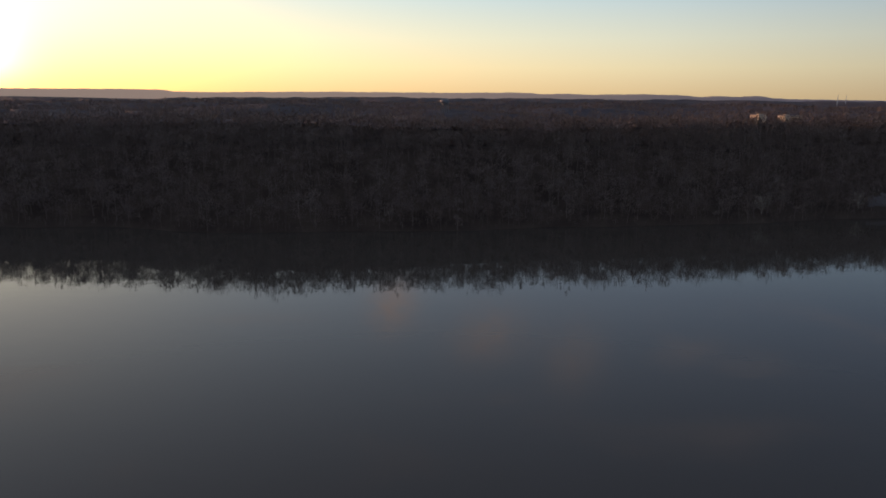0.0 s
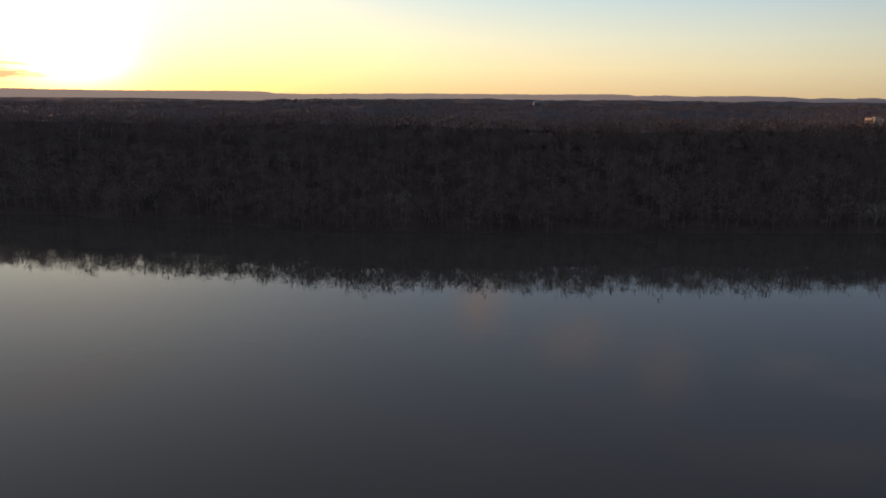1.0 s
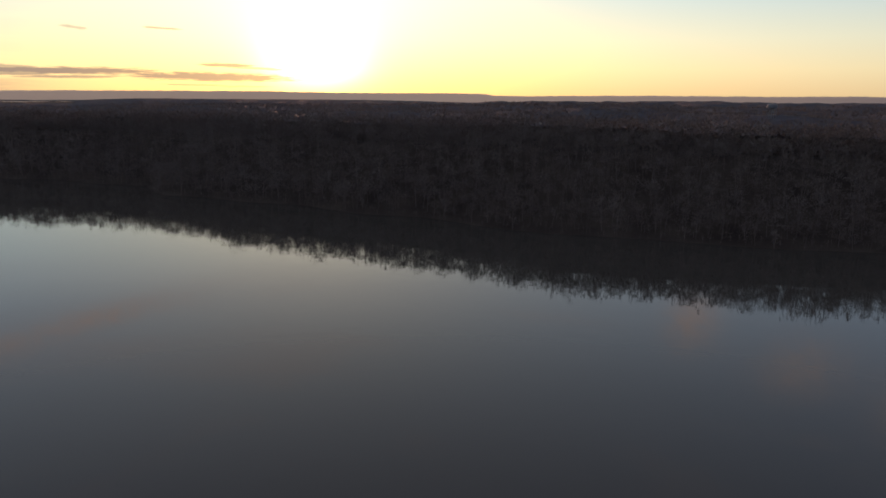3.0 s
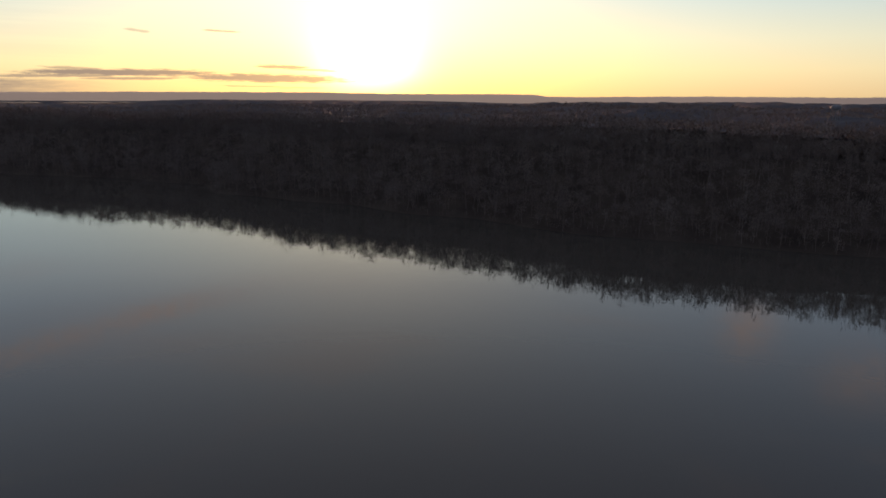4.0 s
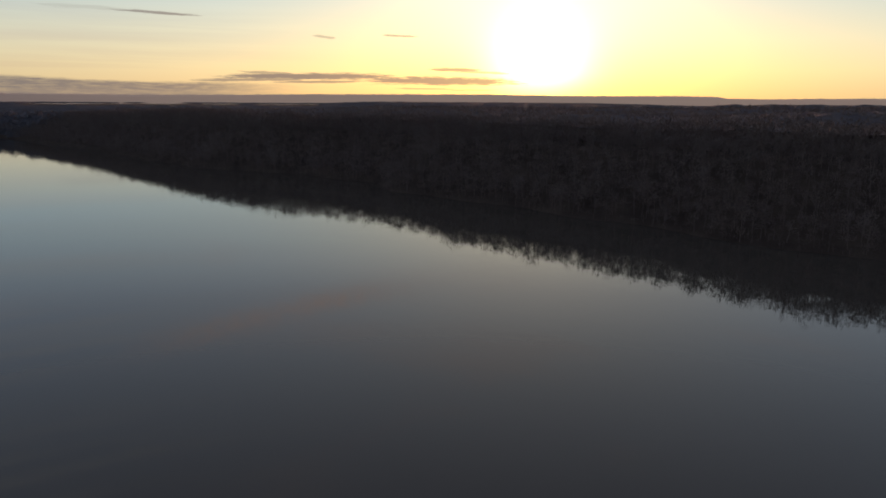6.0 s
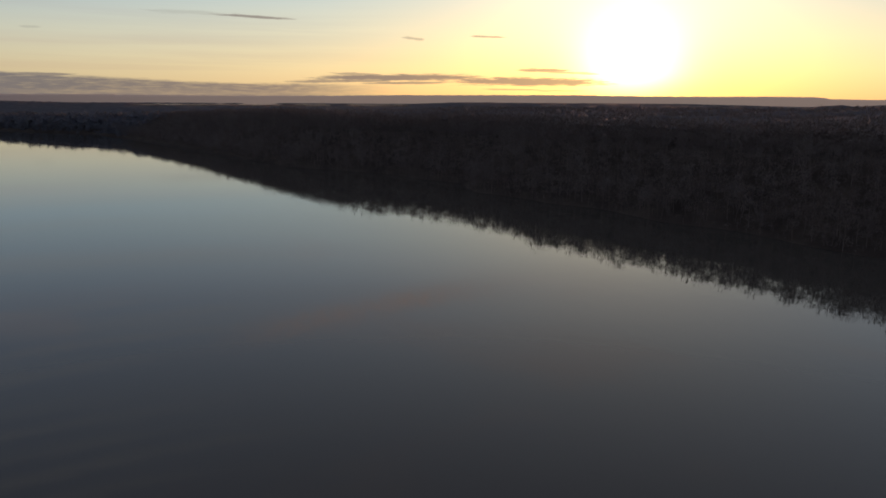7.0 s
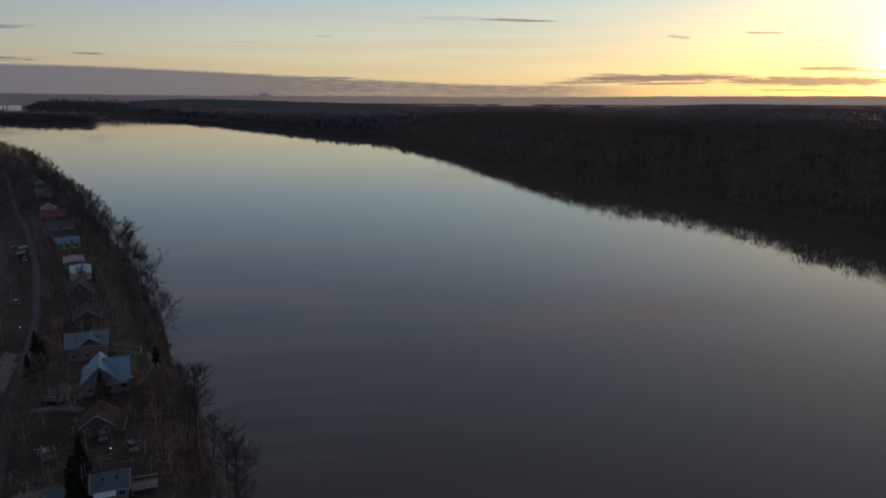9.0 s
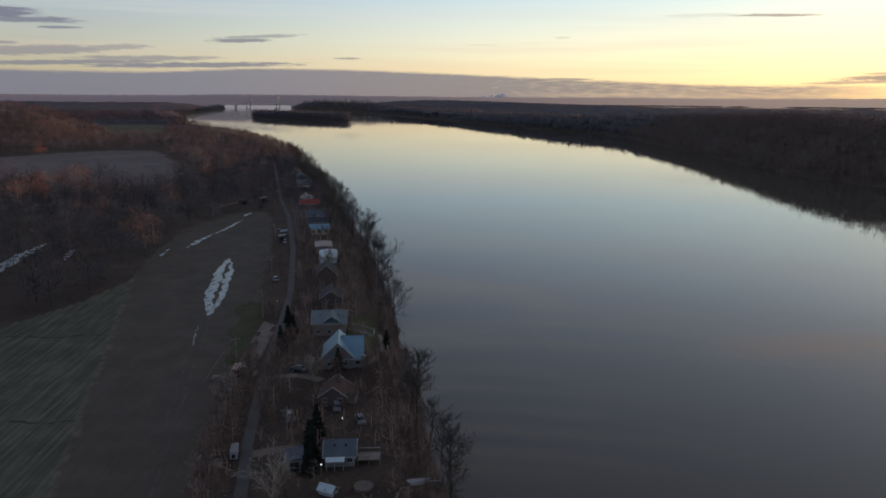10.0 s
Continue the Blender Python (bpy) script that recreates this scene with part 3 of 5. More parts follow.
plateau = spots_in(rng, -1200, 1150, 60, 1200, 12.0, lambda x, y: far_keep(x, y) & (np.hypot(x, y) < 1150))
tagged(planted("plateau_woods", KINDS_P, plateau, M_WOODS, rng, (0.75, 1.2)), "brown leafless woods on top of the far bluff", "woods", kind="stuff")
beyond = np.concatenate([spots_in(rng, -2300, 1350, 60, 2300, 20.0, lambda x, y: far_keep(x, y) & (np.hypot(x, y) >= 1150)),
                         spots_in(rng, -3300, -1300, -300, 900, 18.0, lambda x, y: (far_depth(x, y) > 55) & (far_depth(x, y) < 420))])
tagged(planted("upland_woods", KINDS_C, beyond, M_WOODS, rng, (0.75, 1.25)), "brown leafless woods stretching over the far plateau", "woods", kind="stuff")
low_trees = spots_in(rng, 300, 405, 742, 764, 6.0, lambda x, y: ~landmark_clear(x, y) | (y > 0))
tagged(planted("scrub_woods", KINDS_C, low_trees, M_WOODS, rng, (0.66, 0.84)), "low bare scrub before the cream buildings", "woods", kind="stuff")


def tarn_clear(x, y):
    ok = np.ones(len(x), bool)
    for az, d, a, b in TARNS:
        ux, uy = -math.sin(radians(az)), math.cos(radians(az))
        along, across = x * ux + y * uy - (d - 180), -x * uy + y * ux
        ok &= (along / (b + 300)) ** 4 + (across / (a * 1.12)) ** 4 > 1
    return ok


def canopy_top(x, y):
    """The top of the far woods; it comes down to the ground round the fields and the floodwater."""
    away = smooth((np.hypot(x, y) - 3000) / 350) * smooth((-x - 1100) / 300) * (far_depth(x, y) > 0)
    z = land(x, y) + 12.5 - 8.5 * away - 5.0 * smooth((-y + 0.02 * x) / 60) + 1.6 * wave(x, y, 60, 31) + 1.3 * wave(x, y, 33, 32) + 3.0 * (1 - away) * smooth((np.hypot(x, y) - 2100) / 500) * (1 + wave(x, y, 140, 33))
    tufts = np.sin(x * 12.9898 + y * 78.233) * 43758.5453
    z = z + np.where(far_depth(x, y) < 0, 4.5, 1.2) * (tufts - np.floor(tufts) - 0.5)
    fx, fy = x.ravel(), y.ravel()
    bare = (inside(FAR_FIELD, fx, fy) | inside(PALE_FIELD, fx, fy) | ~tarn_clear(fx, fy)).reshape(x.shape)
    return np.where(bare, land(x, y) - 2.0, z)


def canopy_keep(x, y):
    far = ((far_depth(x, y) > 128) | ((far_depth(x, y) > 38) & (x < -1340)))
    near = (near_depth(x, y) > 10) & (x < -1420)
    near |= (y < -760) & (x < -420)
    near &= ~inside(GREY_FIELD, x, y)
    return (far | near) & (np.hypot(x, y) < np.where(x < -1200, 4260, 4680)) & ((near_depth(x, y) > 25) | (far_depth(x, y) > 25))


CX = steps((-4700, -2000, 30), (-2000, 1400, 17), (1400, 4700, 60))
CY = steps((-3000, -1200, 40), (-1200, 2000, 17), (2000, 4700, 35))
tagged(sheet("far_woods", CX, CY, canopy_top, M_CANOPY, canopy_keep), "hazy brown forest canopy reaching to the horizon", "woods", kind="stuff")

isle = spots_in(rng, -2850, -2250, -620, -80, 8.0, lambda x, y: island_depth(x, y) > 3 + 4 * wave(x, y, 45, 35))
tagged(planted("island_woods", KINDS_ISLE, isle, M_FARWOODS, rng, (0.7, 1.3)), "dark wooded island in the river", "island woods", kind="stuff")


def near_keep(x, y):
    d = near_depth(x, y)
    open_land = inside(PALE_FIELD, x, y) | inside(FIELD, x, y) | inside(GREY_FIELD, x, y) | inside(FAR_FIELD, x, y) | inside(LOTS, x, y)
    return (d > 3) & ~open_land & (x < -190) & (y > 0.75 * x - 60)


near_b = spots_in(rng, -760, -190, -520, 0, 11.0, near_keep)
tagged(planted("bottomland_woods", KINDS_N, near_b, M_MIXED, rng, (0.45, 1.25)), "bare russet and grey trees beside the fields", "woods", kind="stuff")
near_c = spots_in(rng, -1500, -755, -800, 0, 12.5, near_keep)
low_edge = near_depth(near_c[:, 0], near_c[:, 1]) < 70
tagged(planted("bankside_woods", KINDS_B, near_c[low_edge], M_MIXED, np.random.RandomState(61), (0.45, 0.72)), "low leafless woods behind the bank downriver", "woods", kind="stuff")
near_c = near_c[~low_edge]
tagged(planted("hill_woods", KINDS_H, near_c, M_MIXED, rng, (0.6, 1.08)), "leafless woods on the near hill, tops lit red", "woods", kind="stuff")


def far_shore(x, y):
    far, near = far_depth(x, y), near_depth(x, y)
    return (((far > 2) & (far < 85) & (x < -1335)) | ((near > 2) & (near < 60) & (x < -1900)))


shore_far = np.concatenate([spots_in(rng, -2300, -1330, -800, 560, 11.0, far_shore), spots_in(rng, -4650, -2300, -1150, 250, 19.0, far_shore)])
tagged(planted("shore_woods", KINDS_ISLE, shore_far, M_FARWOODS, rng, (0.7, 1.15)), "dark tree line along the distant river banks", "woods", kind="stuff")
near_d = spots_in(rng, -2600, -1490, -1300, 0, 14.0, near_keep)
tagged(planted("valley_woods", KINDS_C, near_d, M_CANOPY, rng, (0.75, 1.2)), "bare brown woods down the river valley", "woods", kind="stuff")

# russet crowns that stand out among the grey ones, the low sun's red painted in
RUSSET = ((-539, -247), (-533, -256), (-463, -225), (-526, -231), (-480, -204), (-451, -233), (-403, -167), (-321, -116), (-819, -396), (-755, -208), (-436, -137), (-648, -153), (-571, -122), (-581, -155), (-690, -180))
bright = np.array([(x + dx, y + dy, height(x + dx, y + dy)) for i, (x, y) in enumerate(RUSSET) for dx, dy in ((0, 0), (7 - i % 5, 5), (-6, 6 - i % 3))[:2 + i % 2]])
KINDS_BRUSH = [wood_tree(rng, rng.uniform(3.2, 4.6), 60, 0.03, 0.5, 0.1, 5, (0.1, 0.2)) for _ in range(6)]
far_brush = spots_in(rng, -900, 520, 340, 560, 4.2, lambda x, y: (far_depth(x, y) > 0.2) & (far_depth(x, y) < 7))
tagged(planted("far_bank_brush", KINDS_BRUSH, far_brush, M_WOODS, rng, (0.6, 1.3)), "low grey brush along the far water's edge", "brush", kind="stuff")
tagged(planted("russet_woods", KINDS_N, bright, M_RUSSET, np.random.RandomState(62), (0.85, 1.25)), "russet-crowned bare trees among grey woods", "woods", kind="stuff")


# ---- building with parts ----
class Shape:
    """Collects the faces of one mesh."""

    def __init__(self):
        self.v, self.f = [], []

    def poly(self, points):
        k = len(self.v)
        self.v += [tuple(p) for p in points]
        self.f.append(tuple(range(k, k + len(points))))
        return self

    def box(self, x, y, z, sx, sy, sz, top=1.0):
        """A box with its base centre at x, y, z; top: how far its upper face tapers."""
        k = len(self.v)
        for t, h in ((1.0, 0), (top, sz)):
            for a, b in ((-1, -1), (1, -1), (1, 1), (-1, 1)):
                self.v.append((x + a * sx / 2 * t, y + b * sy / 2 * t, z + h))
        self.f += [tuple(k + i for i in q) for q in ((3, 2, 1, 0), (4, 5, 6, 7), (0, 1, 5, 4), (1, 2, 6, 5), (2, 3, 7, 6), (3, 0, 4, 7))]
        return self

    def slab(self, points, thick):
        """A flat plate: its upper outline, and its thickness downwards."""
        n, k = len(points), len(self.v)
        self.v += [tuple(p) for p in points] + [(p[0], p[1], p[2] - thick) for p in points]
        self.f.append(tuple(range(k, k + n)))
        self.f.append(tuple(range(k + 2 * n - 1, k + n - 1, -1)))
        self.f += [(k + (i + 1) % n, k + i, k + n + i, k + n + (i + 1) % n) for i in range(n)]
        return self

    def rod(self, p0, p1, r0, r1=None, sides=6):
        v, f = tapered(p0, p1, r0, r0 if r1 is None else r1, sides)
        k = len(self.v)
        self.v += [tuple(map(float, p)) for p in v]
        self.f += [tuple(int(i) + k for i in t) for t in f]
        self.f.append(tuple(k + i for i in range(sides - 1, -1, -1)))
        self.f.append(tuple(k + sides + i for i in range(sides)))
        return self

    def lathe(self, x, y, profile, sides=14):
        """A round body from (radius, height) pairs."""
        k = len(self.v)
        for r, z in profile:
            for i in range(sides):
                a = i * math.tau / sides
                self.v.append((x + r * math.cos(a), y + r * math.sin(a), z))
        for j in range(len(profile) - 1):
            for i in range(sides):
                m = (i + 1) % sides
                self.f.append((k + j * sides + i, k + j * sides + m, k + (j + 1) * sides + m, k + (j + 1) * sides + i))
        self.f.append(tuple(k + i for i in range(sides - 1, -1, -1)))
        self.f.append(tuple(k + (len(profile) - 1) * sides + i for i in range(sides)))
        return self


def part(name, shape, mat, parent, label=""):
    me = bpy.data.meshes.new(name)
    me.from_pydata(shape.v, [], shape.f)
    me.update()
    me.materials.append(mat)
    ob = new(name, me)
    ob.parent = parent
    if label:
        tagged(ob, label)
    return ob


def thing(name, m, label, category, group=""):
    ob = new(name)
    ob.matrix_basis = m
    return tagged(ob, label, category, group)


def stand(x, y, turn=0.0, lift=0.0, size=1.0):
    """A pose on the land."""
    return pose(x, y, height(x, y) + lift, 0, 0, turn) @ Matrix.Scale(size, 4)


def plain(name, colour, rough=0.7, scale=1.2, metallic=0.0, spread=0.18, bump=0.1):
    low, high = tuple(c * (1 - spread) for c in colour), tuple(min(1, c * (1 + spread)) for c in colour)
    return rough_material(name, [low, colour, high], scale * 0.3, scale * 4, rough, bump, metallic, 0.02)


M_WHITE = plain("weathered_white_siding", (0.62, 0.62, 0.60))
M_PALEBLUE = plain("faded_pale_blue_siding", (0.30, 0.36, 0.39))
M_CREAM = plain("cream_siding", (0.50, 0.44, 0.30))
M_GREYSIDE = plain("grey_siding", (0.20, 0.20, 0.195))
M_BROWNSIDE = plain("brown_siding", (0.105, 0.082, 0.072))
M_TANSIDE = plain("tan_siding", (0.21, 0.175, 0.145))
M_BLUEROOF = plain("blue_metal_roof", (0.15, 0.27, 0.34), 0.45, 0.8, 0.2)
M_SLATE = plain("slate_shingles", (0.085, 0.108, 0.128), 0.8, 2.0)
M_TEALROOF = plain("pale_teal_shingles", (0.14, 0.175, 0.18), 0.7, 2.0)
M_REDROOF = plain("red_brown_shingles", (0.075, 0.042, 0.036), 0.85, 2.0)
M_REDBARN = plain("red_metal_roof", (0.24, 0.055, 0.05), 0.6, 1.0)
M_DARKROOF = plain("dark_shingles", (0.055, 0.055, 0.06), 0.85, 2.0)
M_WHITEROOF = plain("white_metal_roof", (0.45, 0.55, 0.59), 0.5, 0.6)
M_TANROOF = plain("tan_metal_roof", (0.36, 0.29, 0.25), 0.6, 0.6)
M_TRIM = plain("white_trim_paint", (0.36, 0.365, 0.37), 0.6)
M_WOOD = plain("grey_weathered_wood", (0.20, 0.175, 0.15), 0.85, 2.0)
M_DARK = plain("dark_opening", (0.02, 0.02, 0.022), 0.5)
M_BRICK = plain("chimney_brick", (0.13, 0.085, 0.072), 0.9, 3.0)
M_STEEL = plain("pale_painted_steel", (0.34, 0.42, 0.47), 0.5, 0.4)
M_TOWER = plain("dull_grey_tower_paint", (0.17, 0.18, 0.19), 0.6, 0.4)
M_CONCRETE = plain("pale_concrete", (0.62, 0.56, 0.50), 0.8, 0.2)
M_SUNWALL = plain("cream_stone_wall", (0.52, 0.44, 0.31), 0.8, 0.3)
# city walls nearly white: the haze of distance is put into the colour
M_CITY = plain("haze_paled_office_tower", (0.72, 0.72, 0.78), 0.7, 0.05)
M_TYRE = plain("black_rubber", (0.02, 0.02, 0.02), 0.8)
M_CARWHITE = plain("white_car_paint", (0.30, 0.31, 0.32), 0.25, 0.5, 0, 0.04, 0)
M_CARDARK = plain("dark_blue_car_paint", (0.03, 0.04, 0.06), 0.25, 0.5, 0, 0.1, 0)
M_CARRED = plain("maroon_car_paint", (0.16, 0.03, 0.03), 0.25, 0.5, 0, 0.1, 0)
M_CARGREY = plain("silver_car_paint", (0.20, 0.21, 0.22), 0.25, 0.5, 0.3, 0.05, 0)
M_TARP = plain("tan_pool_cover", (0.115, 0.097, 0.082), 0.8, 0.8)
M_ICE = rough_material("thin_melting_ice", [(0.12, 0.16, 0.18), (0.22, 0.275, 0.295), (0.34, 0.395, 0.41)], 0.25, 2.0, 0.3, 0.15, 0, 0.03, 0.5)


def glass_material():
    mat, n, surface, geo = material("window_glass")
    tone = n.noise(geo, 0.6, 2)
    n.link(n.mix(tone, (0.012, 0.014, 0.018), (0.03, 0.034, 0.04)), surface.inputs["Base Color"])
    surface.inputs["Roughness"].default_value = 0.06
    return mat


M_GLASS = glass_material()


def window(parent, x, y, z, w, h, face):
    """A framed window on a wall; face: the outward way, '+x', '-x', '+y' or '-y'."""
    s = 1 if face[0] == "+" else -1
    along_x = face[1] == "y"
    fr, pn = Shape(), Shape()
    for a, b, ww, hh in ((0, -h / 2 - 0.05, w + 0.2, 0.1), (0, h / 2 - 0.05, w + 0.2, 0.1), (-w / 2, -h / 2, 0.1, h), (w / 2, -h / 2, 0.1, h), (0, -h / 2, 0.05, h)):
        if along_x:
            fr.box(x + a, y + s * 0.04, z + b, ww, 0.10, hh)
        else:
            fr.box(x + s * 0.04, y + a, z + b, 0.10, ww, hh)
    pn.box(x + (0 if along_x else s * 0.015), y + (s * 0.015 if along_x else 0), z - h / 2, w if along_x else 0.05, 0.05 if along_x else w, h)
    frame_ob = part("window", fr, M_TRIM, parent)
    part("pane", pn, M_GLASS, frame_ob)


def gable_house(name, m, length, width, wall_h, roof_h, wall, roof, label, chimney=True, porch=0.0, windows=3, vents=0, group="riverside houses", eave=0.45, porch_roof=None):
    """A house with its ridge along its own x; +y is its river side."""
    root = thing(name, m, label, "house", group)
    l, w = length / 2, width / 2
    body = Shape()
    body.poly([(-l, -w, -0.5), (l, -w, -0.5), (l, -w, wall_h), (-l, -w, wall_h)])
    body.poly([(l, w, -0.5), (-l, w, -0.5), (-l, w, wall_h), (l, w, wall_h)])
    body.poly([(l, -w, -0.5), (l, w, -0.5), (l, w, wall_h), (l, 0, wall_h + roof_h), (l, -w, wall_h)])
    body.poly([(-l, w, -0.5), (-l, -w, -0.5), (-l, -w, wall_h), (-l, 0, wall_h + roof_h), (-l, w, wall_h)])
    part("wall", body, wall, root)
    k = roof_h / w
    for s in (-1, 1):
        e = w + eave
        pts = [(-l - eave, s * e, wall_h - k * eave), (l + eave, s * e, wall_h - k * eave), (l + eave, 0, wall_h + roof_h), (-l - eave, 0, wall_h + roof_h)]
        if s > 0:
            pts = pts[::-1]
        slope = part("roof_slope", Shape().slab([(p[0], p[1], p[2] + 0.16) for p in pts], 0.15), roof, root)
        for v in range(vents):
            vx = -l + (v + 0.8) * length / (vents + 0.6)
            part("roof_vent", Shape().box(vx, s * w * 0.45, wall_h + roof_h * 0.55 + 0.1, 0.35, 0.35, 0.45), M_DARK, slope)
        part("fascia", Shape().box(0, s * (e + 0.03), wall_h - k * eave - 0.12, length + 2 * eave, 0.06, 0.22), M_TRIM, root, "white fascia board")
    for s in (-1, 1):
        verge = Shape()
        for q in (-1, 1):
            verge.slab([(s * (l + eave + 0.02) - 0.06, q * (w + eave), wall_h - k * eave + 0.2), (s * (l + eave + 0.02) + 0.06, q * (w + eave), wall_h - k * eave + 0.2),
                        (s * (l + eave + 0.02) + 0.06, 0, wall_h + roof_h + 0.2), (s * (l + eave + 0.02) - 0.06, 0, wall_h + roof_h + 0.2)], 0.22)
        part("bargeboard", verge, M_TRIM, root, "white painted bargeboard")
    if chimney:
        stack = part("chimney", Shape().box(-l * 0.3, w * 0.25, wall_h + roof_h * 0.5, 0.9, 0.7, roof_h * 0.5 + 1.3).box(-l * 0.3, w * 0.25, wall_h + roof_h + 1.3, 1.05, 0.85, 0.15), M_BRICK, root)
        part("flue", Shape().box(-l * 0.3, w * 0.25, wall_h + roof_h + 1.45, 0.35, 0.35, 0.3), M_DARK, stack)
    door = part("door", Shape().box(l + 0.03, -w * 0.1, 0, 0.08, 0.95, 2.05), M_BROWNSIDE, root)
    part("handle", Shape().box(l + 0.09, -w * 0.1 + 0.35, 1.0, 0.05, 0.06, 0.1), M_STEEL, door)
    for yy in (-w * 0.6, w * 0.5):
        window(root, l, yy, 1.55, 1.0, 1.1, "+x")
    if wall_h + roof_h > 5.5:
        window(root, l, 0, wall_h + roof_h * 0.3, 0.9, 1.1, "+x")
    for i in range(windows):
        xx = -l + (i + 0.5) * length / windows
        window(root, xx, w, 1.55, 1.1, 1.2, "+y")
        window(root, xx, -w, 1.55, 1.1, 1.2, "-y")
    if porch:
        deck_y, pw = w + porch / 2, length * 0.8
        floor_ob = part("porch_floor", Shape().box(0, deck_y, 0.25, pw, porch, 0.15), M_WOOD, root)
        for i in range(4):
            part("post", Shape().box(-pw / 2 + 0.15 + i * (pw - 0.3) / 3, w + porch - 0.12, 0.4, 0.13, 0.13, 2.1), M_TRIM, floor_ob)
        part("porch_roof", Shape().slab([(-pw / 2 - 0.2, w + porch + 0.2, 2.5), (pw / 2 + 0.2, w + porch + 0.2, 2.5), (pw / 2 + 0.2, w + 0.05, 3.0), (-pw / 2 - 0.2, w + 0.05, 3.0)][::-1], 0.12), porch_roof or roof, root)
    return root


def mobile_home(m, length, width, wall, roof, label):
    root = thing("mobile_home", m, label, "mobile home", "riverside houses")
    l, w, h = length / 2, width / 2, 2.7
    part("wall", Shape().box(0, 0, 0.5, length, width, h - 0.5), wall, root)
    part("skirting", Shape().box(0, 0, -0.3, length - 0.1, width - 0.1, 0.8), M_GREYSIDE, root)
    for s in (-1, 1):
        pts = [(-l - 0.2, s * (w + 0.2), h + 0.05), (l + 0.2, s * (w + 0.2), h + 0.05), (l + 0.2, 0, h + 0.6), (-l - 0.2, 0, h + 0.6)]
        slope = part("roof_slope", Shape().slab(pts if s < 0 else pts[::-1], 0.1), roof, root)
        for i in range(6):
            x = -l + (i + 0.5) * length / 6
            part("seam", Shape().slab([(x - 0.04, s * (w + 0.2), h + 0.10), (x + 0.04, s * (w + 0.2), h + 0.10), (x + 0.04, 0, h + 0.65), (x - 0.04, 0, h + 0.65)], 0.06), M_STEEL, slope)
    part("door", Shape().box(l * 0.2, w + 0.03, 0.55, 0.9, 0.07, 2.0), M_TRIM, root)
    for x in (-0.7, -0.3, 0.6):
        window(root, x * l, w, 1.7, 1.1, 0.9, "+y")
    window(root, l, 0, 1.7, 1.2, 0.9, "+x")
    return root


def shed(m, length, width, tall, wall, roof, label, name="shed"):
    root = thing(name, m, label, name.replace("_", " "), "sheds")
    part("wall", Shape().box(0, 0, -0.2, length, width, tall + 0.2), wall, root)
    part("roof", Shape().slab([(-length / 2 - 0.3, -width / 2 - 0.3, tall + 0.15), (length / 2 + 0.3, -width / 2 - 0.3, tall + 0.15), (length / 2 + 0.3, width / 2 + 0.3, tall + 0.7), (-length / 2 - 0.3, width / 2 + 0.3, tall + 0.7)], 0.12), roof, root)
    part("gable_fill", Shape().box(0, width / 2 - 0.2, tall, length, 0.4, 0.5), wall, root)
    part("door", Shape().box(length / 2 + 0.03, 0, 0, 0.07, 1.6, 2.0), M_DARK, root)
    return root


def car(m, paint, label):
    root = thing("car", m, label, "car", "parked vehicles")
    body = Shape().box(0, 0, 0.32, 4.4, 1.75, 0.5, 0.97)
    part("body", body, paint, root)
    cab = part("cabin", Shape().box(-0.25, 0, 0.80, 2.5, 1.62, 0.58, 0.78), M_GLASS, root)
    part("roof", Shape().box(-0.25, 0, 1.38, 1.85, 1.22, 0.06, 0.9), paint, cab)
    for x in (-1.35, 1.35):
        for y in (-0.82, 0.82):
            tyre = part("wheel", Shape().rod((x, y - 0.1, 0.32), (x, y + 0.1, 0.32), 0.32, 0.32, 12), M_TYRE, root)
            part("rim", Shape().rod((x, y - 0.12, 0.32), (x, y + 0.12, 0.32), 0.18, 0.18, 10), M_STEEL, tyre)
    for y in (-0.6, 0.6):
        part("headlight", Shape().box(2.19, y, 0.58, 0.06, 0.35, 0.15), M_TRIM, root)
        part("tail_light", Shape().box(-2.19, y, 0.60, 0.06, 0.3, 0.16), M_CARRED, root)
    return root


def cargo_trailer(m, label):
    root = thing("cargo_trailer", m, label, "trailer", "parked vehicles")
    part("body", Shape().box(0, 0, 0.6, 6.2, 2.3, 2.2, 0.98), M_CARWHITE, root)
    part("roof", Shape().box(0, 0, 2.8, 6.1, 2.2, 0.08, 0.98), M_CARGREY, root)
    part("rear_door", Shape().box(3.12, 0, 0.9, 0.05, 1.0, 1.3), M_DARK, root)
    part("drawbar", Shape().box(-3.7, 0, 0.5, 1.4, 0.12, 0.12), M_STEEL, root)
    for x in (-0.5, 0.5):
        for y in (-1.1, 1.1):
            part("wheel", Shape().rod((x, y - 0.1, 0.35), (x, y + 0.1, 0.35), 0.35, 0.35, 12), M_TYRE, root)
    return root


def utility_pole(m, tall):
    root = thing("utility_pole", m, "weathered wooden utility pole with a crossarm", "utility pole", "utility poles")
    part("pole", Shape().rod((0, 0, -0.5), (0, 0, tall), 0.17, 0.11, 8), M_WOOD, root)
    arm = part("crossarm", Shape().box(0, 0, tall - 0.9, 0.12, 2.4, 0.14), M_WOOD, root)
    for y in (-1.0, -0.4, 0.4, 1.0):
        part("insulator", Shape().lathe(0, y, [(0.05, tall - 0.76), (0.08, tall - 0.68), (0.04, tall - 0.56)], 6), M_TRIM, arm)
    part("transformer", Shape().lathe(0.35, 0, [(0.22, tall - 2.3), (0.25, tall - 2.2), (0.25, tall - 1.5), (0.15, tall - 1.4)], 8), M_TOWER, root)
    return root


